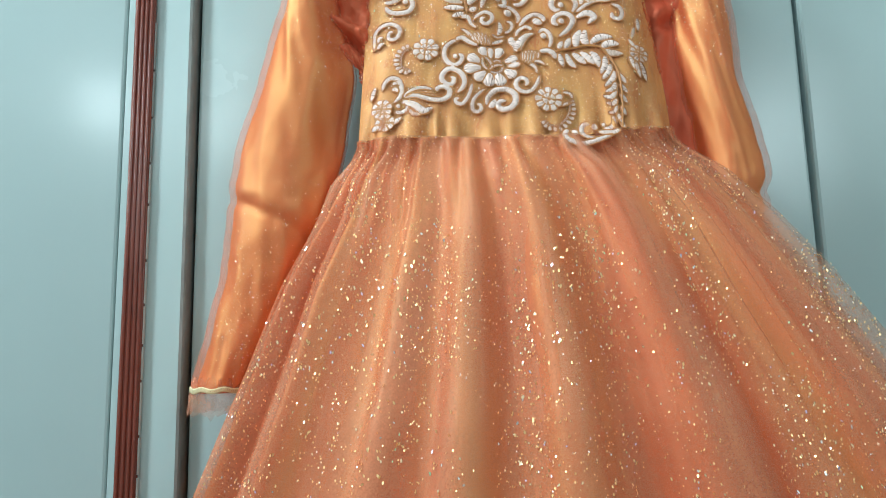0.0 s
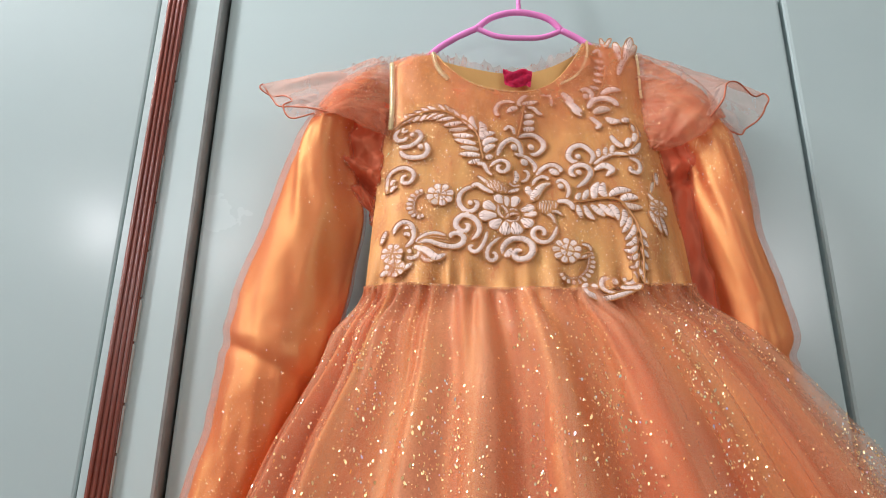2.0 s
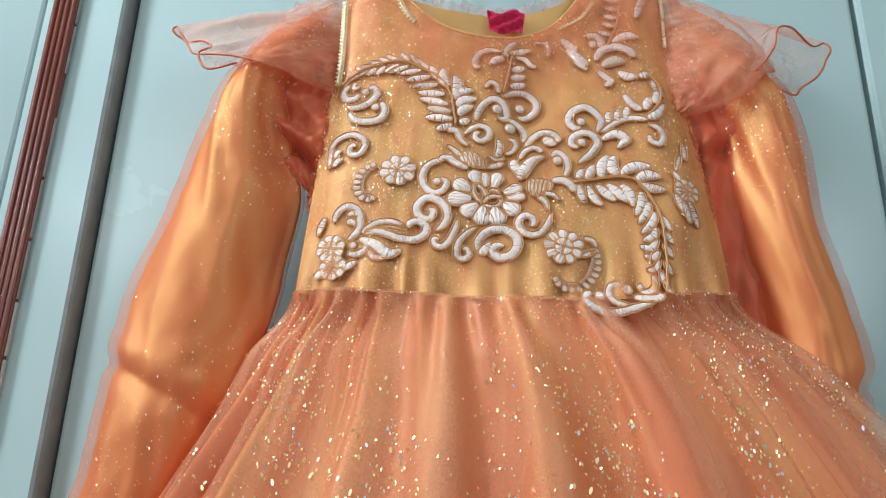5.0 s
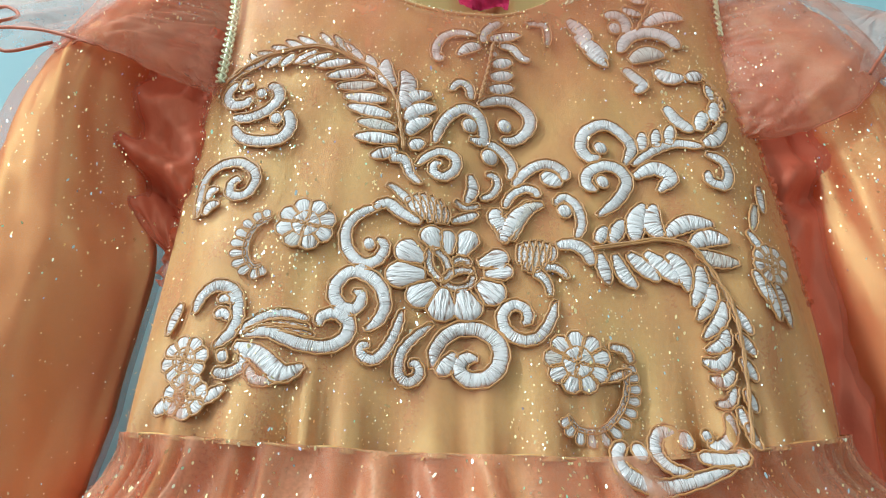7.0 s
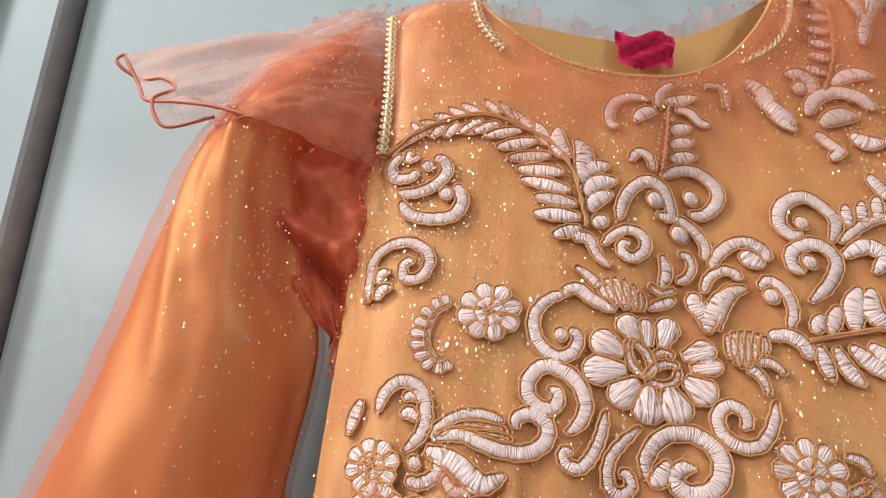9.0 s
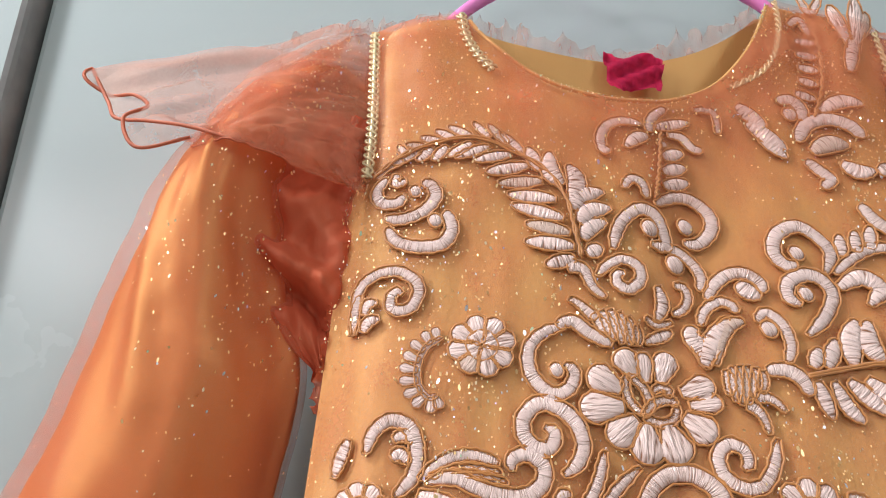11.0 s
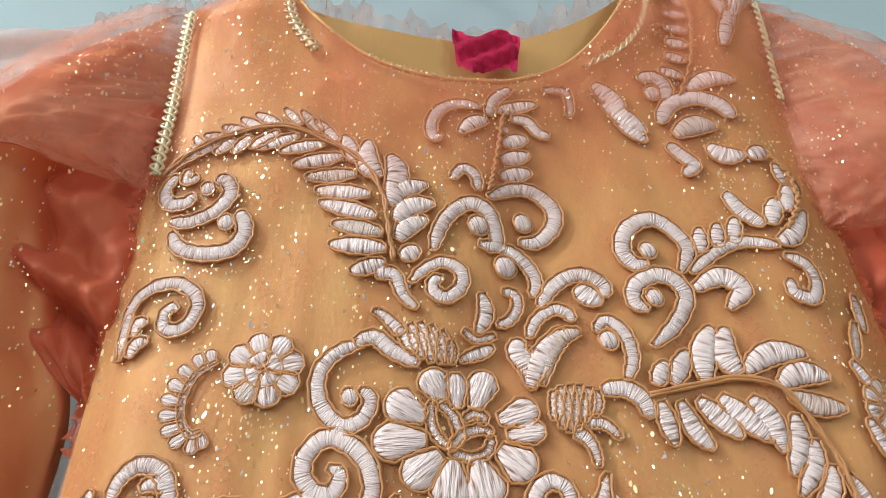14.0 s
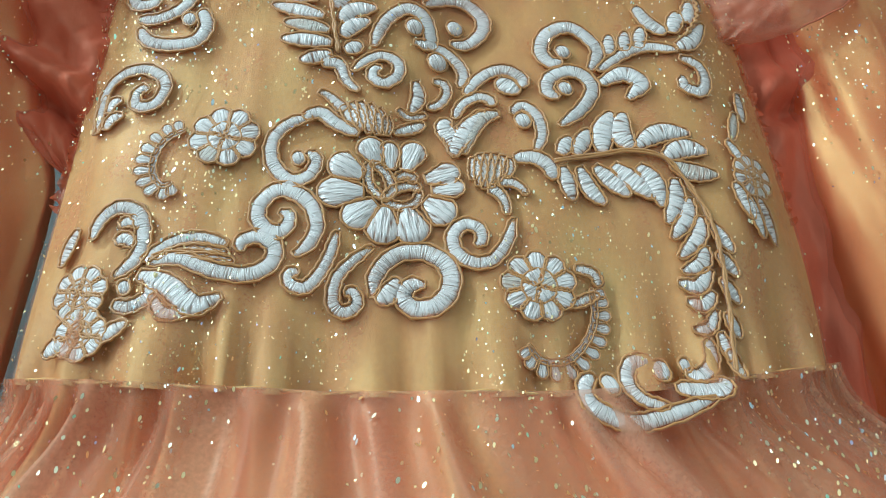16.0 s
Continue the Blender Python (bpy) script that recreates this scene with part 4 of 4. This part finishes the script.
scroll(6.1, [(-2.47, 3.78), (-2.39, 4.63), (-1.68, 5.41), (-0.65, 5.54), (0.17, 4.99), (0.25, 4.12), (-0.27, 3.48), (-1.07, 3.41), (-1.43, 3.89), (-1.11, 4.28), (-0.62, 4.26)])
leaf(6.1, [(-2.37, 3.67), (-1.92, 3.95), (-1.58, 4.53)])
scroll(4.6, [(2.70, 6.93), (2.43, 6.04), (1.85, 5.24), (1.11, 5.12), (0.50, 5.56), (0.42, 6.24), (0.86, 6.67), (1.38, 6.49), (1.47, 6.03), (1.20, 5.79)])
scroll(5.4, [(2.87, 9.58), (3.66, 9.60), (4.20, 9.23), (4.41, 8.60)])
leaf(6.3, [(0.51, 9.65), (0.88, 10.57), (1.78, 11.81)])
leaf(5.9, [(0.53, 10.12), (0.21, 10.95), (0.45, 11.36)])
scroll(4.1, [(3.79, 9.87), (4.09, 10.67), (3.93, 11.61), (3.38, 12.06), (2.93, 11.63)])
bead(6.9, [(3.37, 11.32)])
scroll(5.9, [(6.43, 13.97), (6.92, 15.04), (6.40, 15.94), (5.68, 16.31), (4.76, 15.87), (4.44, 14.94), (4.80, 14.32), (5.30, 14.40)])
bead(6.8, [(5.37, 14.91)])
scroll(5.7, [(4.81, 11.04), (5.84, 11.94), (6.43, 12.95), (6.15, 13.67), (5.44, 13.87), (4.68, 13.47), (4.50, 12.80), (4.94, 12.42)])
bead(6.6, [(5.25, 12.94)])
scroll(4.4, [(6.80, 13.98), (8.03, 14.93), (9.09, 15.34), (10.36, 15.11)])
leaf(7.2, [(6.79, 13.34), (7.88, 13.85), (8.54, 13.31), (7.83, 12.51)])
leaf(4.9, [(7.39, 14.84), (7.53, 15.99)])
leaf(4.9, [(8.05, 15.08), (8.27, 16.18)])
leaf(5.0, [(8.70, 15.26), (8.99, 16.43)])
scroll(5.5, [(8.84, 17.55), (9.29, 16.70), (10.00, 16.00)])
leaf(6.5, [(10.34, 15.27), (11.03, 15.61), (11.89, 16.78)])
leaf(6.0, [(10.26, 16.01), (10.66, 17.24)])
leaf(6.1, [(11.08, 16.62), (11.45, 18.00)])
scroll(4.8, [(10.37, 14.72), (11.18, 14.30), (11.35, 13.56), (10.99, 12.96), (10.36, 13.17), (10.34, 13.76)])
rib(1.7, [(4.43, 9.37), (6.42, 9.80), (7.60, 9.97), (8.94, 9.61), (9.77, 8.34), (10.30, 6.88), (10.43, 5.23), (10.36, 3.24), (10.11, 0.97)])
leaf(5.4, [(4.69, 9.71), (5.23, 10.56)])
leaf(5.9, [(5.31, 9.72), (6.05, 10.99)])
leaf(7.8, [(6.48, 9.88), (6.59, 10.87), (7.10, 11.90)])
leaf(7.8, [(7.66, 10.10), (7.30, 10.89), (7.57, 11.86)])
leaf(7.4, [(7.82, 10.21), (8.90, 10.86), (10.13, 10.84)])
leaf(7.3, [(8.91, 9.74), (9.73, 10.15), (10.69, 9.99)])
leaf(6.3, [(9.14, 9.43), (10.01, 9.06), (10.96, 8.93)])
leaf(5.3, [(4.76, 9.19), (5.06, 7.70)])
leaf(5.7, [(5.44, 9.21), (5.79, 8.26), (6.34, 7.63)])
leaf(6.2, [(6.08, 9.28), (7.33, 7.99)])
leaf(6.7, [(6.83, 9.37), (8.26, 7.89)])
leaf(6.7, [(7.79, 9.32), (8.36, 8.57), (8.54, 7.52)])
leaf(6.2, [(9.20, 8.79), (9.11, 7.83), (8.61, 6.80)])
leaf(5.7, [(9.63, 7.97), (9.40, 7.10), (8.69, 6.18)])
leaf(5.2, [(9.95, 7.16), (9.70, 6.27), (8.82, 5.40)])
leaf(5.1, [(9.90, 5.92), (9.66, 5.22), (8.84, 4.87)])
leaf(5.0, [(9.95, 5.00), (9.39, 4.32), (8.60, 4.47)])
leaf(4.6, [(9.95, 4.11), (9.48, 3.62), (8.82, 3.77)])
leaf(4.3, [(10.30, 6.88), (11.00, 5.66)])
leaf(4.3, [(10.34, 5.69), (11.03, 4.74)])
leaf(4.2, [(10.32, 4.67), (10.92, 3.68)])
leaf(3.7, [(9.91, 3.45), (9.53, 2.77), (8.89, 2.70)])
leaf(4.1, [(10.28, 3.35), (10.66, 2.39)])
leaf(3.6, [(9.88, 2.60), (10.13, 1.57)])
leaf(3.6, [(10.11, 1.98), (10.35, 0.93)])
scroll(5.1, [(9.64, 0.93), (9.37, 0.57), (8.61, 0.53), (7.82, 0.61)])
scroll(4.4, [(9.36, 2.39), (9.41, 1.57), (8.91, 1.07), (8.36, 1.16)])
bead(4.8, [(8.40, 1.42)])
horn(6.3, [(7.25, 1.46), (6.54, 1.46), (6.30, 0.77), (6.66, 0.19), (7.42, -0.04)])
bead(7.1, [(7.51, 1.22)])
scroll(5.4, [(5.18, 1.06), (4.75, 0.73), (4.73, 0.15), (5.22, -0.28), (6.16, -0.56), (7.17, -0.38), (9.06, 0.24)])
bead(7.0, [(5.64, 0.73)])
flower(9, 14.0, (3.41, 4.22))
comb(12, 6.8, -1, [(5.33, 4.17), (5.39, 3.20), (5.02, 2.27), (4.24, 1.56), (3.34, 1.55), (2.88, 2.11)])
scroll(3.3, [(4.78, 4.94), (5.46, 4.77), (5.70, 4.28)])
leaf(2.9, [(4.53, 3.52), (5.62, 3.96)])
flower(8, 13.6, (-8.28, 10.24))
comb(10, 7.3, 1, [(-9.82, 10.53), (-10.45, 10.13), (-10.77, 9.36), (-10.72, 8.58), (-10.34, 8.11), (-9.98, 8.21)])
flower(8, 10.8, (-12.65, 3.93))
flower(7, 9.9, (-12.33, 2.44))
leaf(4.2, [(-11.64, 2.19), (-10.69, 2.83)])
leaf(4.9, [(-12.89, 2.28), (-13.66, 1.76)])
scroll(5.3, [(-10.38, 4.97), (-9.33, 5.16), (-8.09, 4.70), (-6.90, 4.58), (-6.14, 5.02), (-6.05, 5.69), (-6.59, 6.08), (-7.18, 5.89), (-7.22, 5.45)])
scroll(3.7, [(-10.60, 5.08), (-9.62, 5.81), (-8.64, 5.98), (-7.65, 5.73)])
scroll(2.0, [(-10.22, 5.19), (-8.98, 5.53), (-7.57, 5.40)])
scroll(2.0, [(-9.75, 5.30), (-8.76, 5.32), (-7.34, 5.05)])
leaf(7.1, [(-10.62, 4.58), (-9.59, 4.17), (-8.53, 3.41), (-7.64, 3.77)])
scroll(4.3, [(-10.22, 4.54), (-10.14, 3.75), (-10.77, 3.35), (-11.30, 3.49)])
bead(5.1, [(-11.02, 4.07)])
scroll(4.9, [(-12.60, 5.92), (-12.35, 6.71), (-11.73, 7.18), (-10.98, 6.92), (-10.69, 6.06), (-10.81, 5.18), (-11.46, 4.43)])
leaf(3.7, [(-11.60, 6.45), (-11.23, 6.62), (-10.86, 6.40)])
leaf(4.1, [(-11.63, 5.78), (-11.32, 5.94), (-10.94, 5.62)])
leaf(4.4, [(-13.29, 6.47), (-13.55, 5.80), (-13.75, 5.04)])
leaf(3.9, [(-10.02, 3.81), (-9.44, 3.10), (-7.95, 3.42)])
flower(8, 10.4, (12.62, 9.05))
leaf(4.3, [(12.99, 13.32), (12.91, 11.75)])
leaf(3.8, [(12.51, 12.16), (11.95, 10.62)])
leaf(4.1, [(11.66, 10.61), (12.42, 9.43)])
leaf(4.9, [(12.61, 8.15), (13.12, 6.16)])
leaf(4.4, [(12.10, 8.14), (12.49, 6.38)])
leaf(4.5, [(11.55, 8.64), (12.11, 7.10)])
petal(8.7, [(11.11, 26.65), (12.80, 31.47)])
petal(7.4, [(11.04, 27.13), (10.73, 30.35)])
petal(7.4, [(11.33, 27.46), (13.23, 30.46)])
leaf(6.1, [(10.49, 25.44), (11.39, 28.03)])
scroll(3.7, [(9.23, 30.93), (9.55, 29.75), (10.36, 30.94)])
scroll(4.3, [(8.08, 28.65), (8.81, 29.16), (9.12, 28.01)])
leaf(4.9, [(8.16, 27.59), (9.31, 27.44)])
leaf(4.9, [(8.08, 26.70), (9.15, 26.47)])
leaf(4.8, [(7.99, 25.81), (8.99, 25.51)])
leaf(4.8, [(7.79, 24.94), (8.71, 24.56)])
leaf(4.8, [(7.34, 24.00), (8.38, 23.62)])
rib(1.8, [(9.39, 28.83), (9.30, 26.79), (8.81, 24.40), (7.97, 22.47)])
scroll(6.0, [(6.31, 23.45), (7.07, 23.49), (7.45, 22.92), (7.30, 22.23)])
bead(7.1, [(6.82, 22.62)])
leaf(7.2, [(8.34, 22.89), (9.47, 23.49), (10.57, 23.38)])
scroll(7.0, [(6.92, 21.02), (7.47, 21.97), (8.57, 22.40), (9.55, 22.07), (10.07, 21.28)])
leaf(8.7, [(7.42, 20.42), (8.35, 20.90), (9.28, 20.87)])
scroll(5.1, [(7.08, 20.01), (7.52, 19.43), (7.92, 18.86), (7.44, 18.42)])
leaf(7.4, [(8.63, 19.83), (9.27, 19.34), (10.05, 19.37)])
leaf(6.3, [(10.12, 19.30), (11.09, 19.63)])
leaf(7.1, [(4.34, 23.16), (5.60, 21.81)])
leaf(7.6, [(4.69, 22.14), (6.34, 20.55)])
leaf(5.2, [(5.13, 21.23), (6.29, 20.12)])
rib(2.2, [(10.99, 19.41), (11.66, 18.41), (11.59, 17.06), (10.85, 15.90)])
leaf(4.5, [(11.20, 19.00), (11.33, 17.88)])
leaf(4.5, [(11.61, 18.47), (11.88, 17.41)])
leaf(4.4, [(11.32, 17.38), (10.47, 16.53)])

# ---- glitter flecks ----
def flecks(name, spots, seed, size, parent, label):
    rnd = random.Random(seed)
    verts, faces = [], []
    for p, nrm in spots:
        ax = nrm.cross(Vector((rnd.uniform(-1, 1), rnd.uniform(-1, 1), rnd.uniform(-1, 1)))).normalized()
        tilt = (nrm + ax * abs(rnd.gauss(0, 0.5))).normalized()
        a = tilt.cross(Vector((rnd.uniform(-0.5, 0.5), 0.2, 1))).normalized()
        b = tilt.cross(a)
        s, long = size * rnd.uniform(0.45, 1.0) * min(1.0, 0.70 + 4 * abs(1.51 - p.z)), rnd.uniform(1.0, 2.2)
        k = len(verts)
        for j in range(6):
            q = math.pi / 3 * j
            verts.append(p + (a * math.cos(q) + b * math.sin(q) * long) * s)
        faces.append(tuple(range(k, k + 6)))
    me = bpy.data.meshes.new(name)
    me.from_pydata(verts, [], faces)
    me.materials.append(GLITTER)
    ob = new(name, me)
    ob.parent = parent
    return tagged(ob, label, kind="stuff")


def scatter(ob, count, seed, lift, keep):
    """Spots on the faces of ob that keep() accepts, spread by area and gathered in streaks."""
    rnd = random.Random(seed)
    polys = [p for p in ob.data.polygons if keep(p.center, p.normal)]
    total = np.cumsum([p.area for p in polys])
    out = []
    while len(out) < count:
        p = polys[min(int(np.searchsorted(total, rnd.random() * total[-1])), len(polys) - 1)]
        vs = [ob.data.vertices[i].co for i in p.vertices]
        a, b = rnd.random(), rnd.random()
        co = vs[0].lerp(vs[1], a).lerp(vs[3].lerp(vs[2], a), b)
        if noise.noise((co.x * 22, seed, co.z * 7)) * 1.7 + 0.30 < rnd.random() * 0.9:
            continue
        nrm = p.normal.copy()
        if nrm.y > 0:
            nrm.negate()
        out.append((co + nrm * lift, nrm))
    return out


def front(c, nrm):
    return c.y < 0.715 and abs(nrm.y) > 0.25


outer, middle = bpy.data.objects["outer_net"], bpy.data.objects["skirt_net"]
flecks("glitter", scatter(outer, 6500, 5, 0.0008, lambda c, n: front(c, n) and c.z > 1.1), 1, 0.00078, outer, "gold glitter flecks on net")
flecks("glitter", scatter(outer, 2600, 25, 0.0010, lambda c, n: front(c, n) and c.z > 1.1), 8, 0.00105, outer, "coarse gold glitter flecks on net")
flecks("glitter", scatter(middle, 2200, 6, 0.0008, lambda c, n: front(c, n) and c.z > 1.1), 2, 0.00075, middle, "gold glitter flecks on net")
flecks("glitter", scatter(bodice, 4200, 7, 0.0024, lambda c, n: True), 3, 0.00045, bodice, "fine gold glitter flecks")
flecks("glitter", scatter(bodice, 700, 7, 0.0026, lambda c, n: True), 13, 0.00074, bodice, "coarse gold glitter flecks")
flecks("glitter", scatter(yoke_net, 520, 17, 0.0006, lambda c, n: True), 14, 0.00055, yoke_net, "fine gold glitter flecks")
for ob in [o for o in dress.children if o.name.startswith("sleeve") and not o.name.startswith("sleeve_cap")]:
    flecks("glitter", scatter(ob, 1100, 9, 0.0045, front), 4, 0.00052, ob, "fine gold glitter flecks")
for ob in [o for o in dress.children if o.name.startswith("sleeve_cap")]:
    flecks("glitter", scatter(ob, 420, 12, 0.001, lambda c, n: True), 5, 0.00058, ob, "fine gold glitter flecks")
edge = bpy.data.objects["neck_piping"]
flecks("glitter", scatter(edge, 160, 15, 0.0006, lambda c, n: n.y < 0), 6, 0.00055, edge, "gold glitter beads along the neck edge")
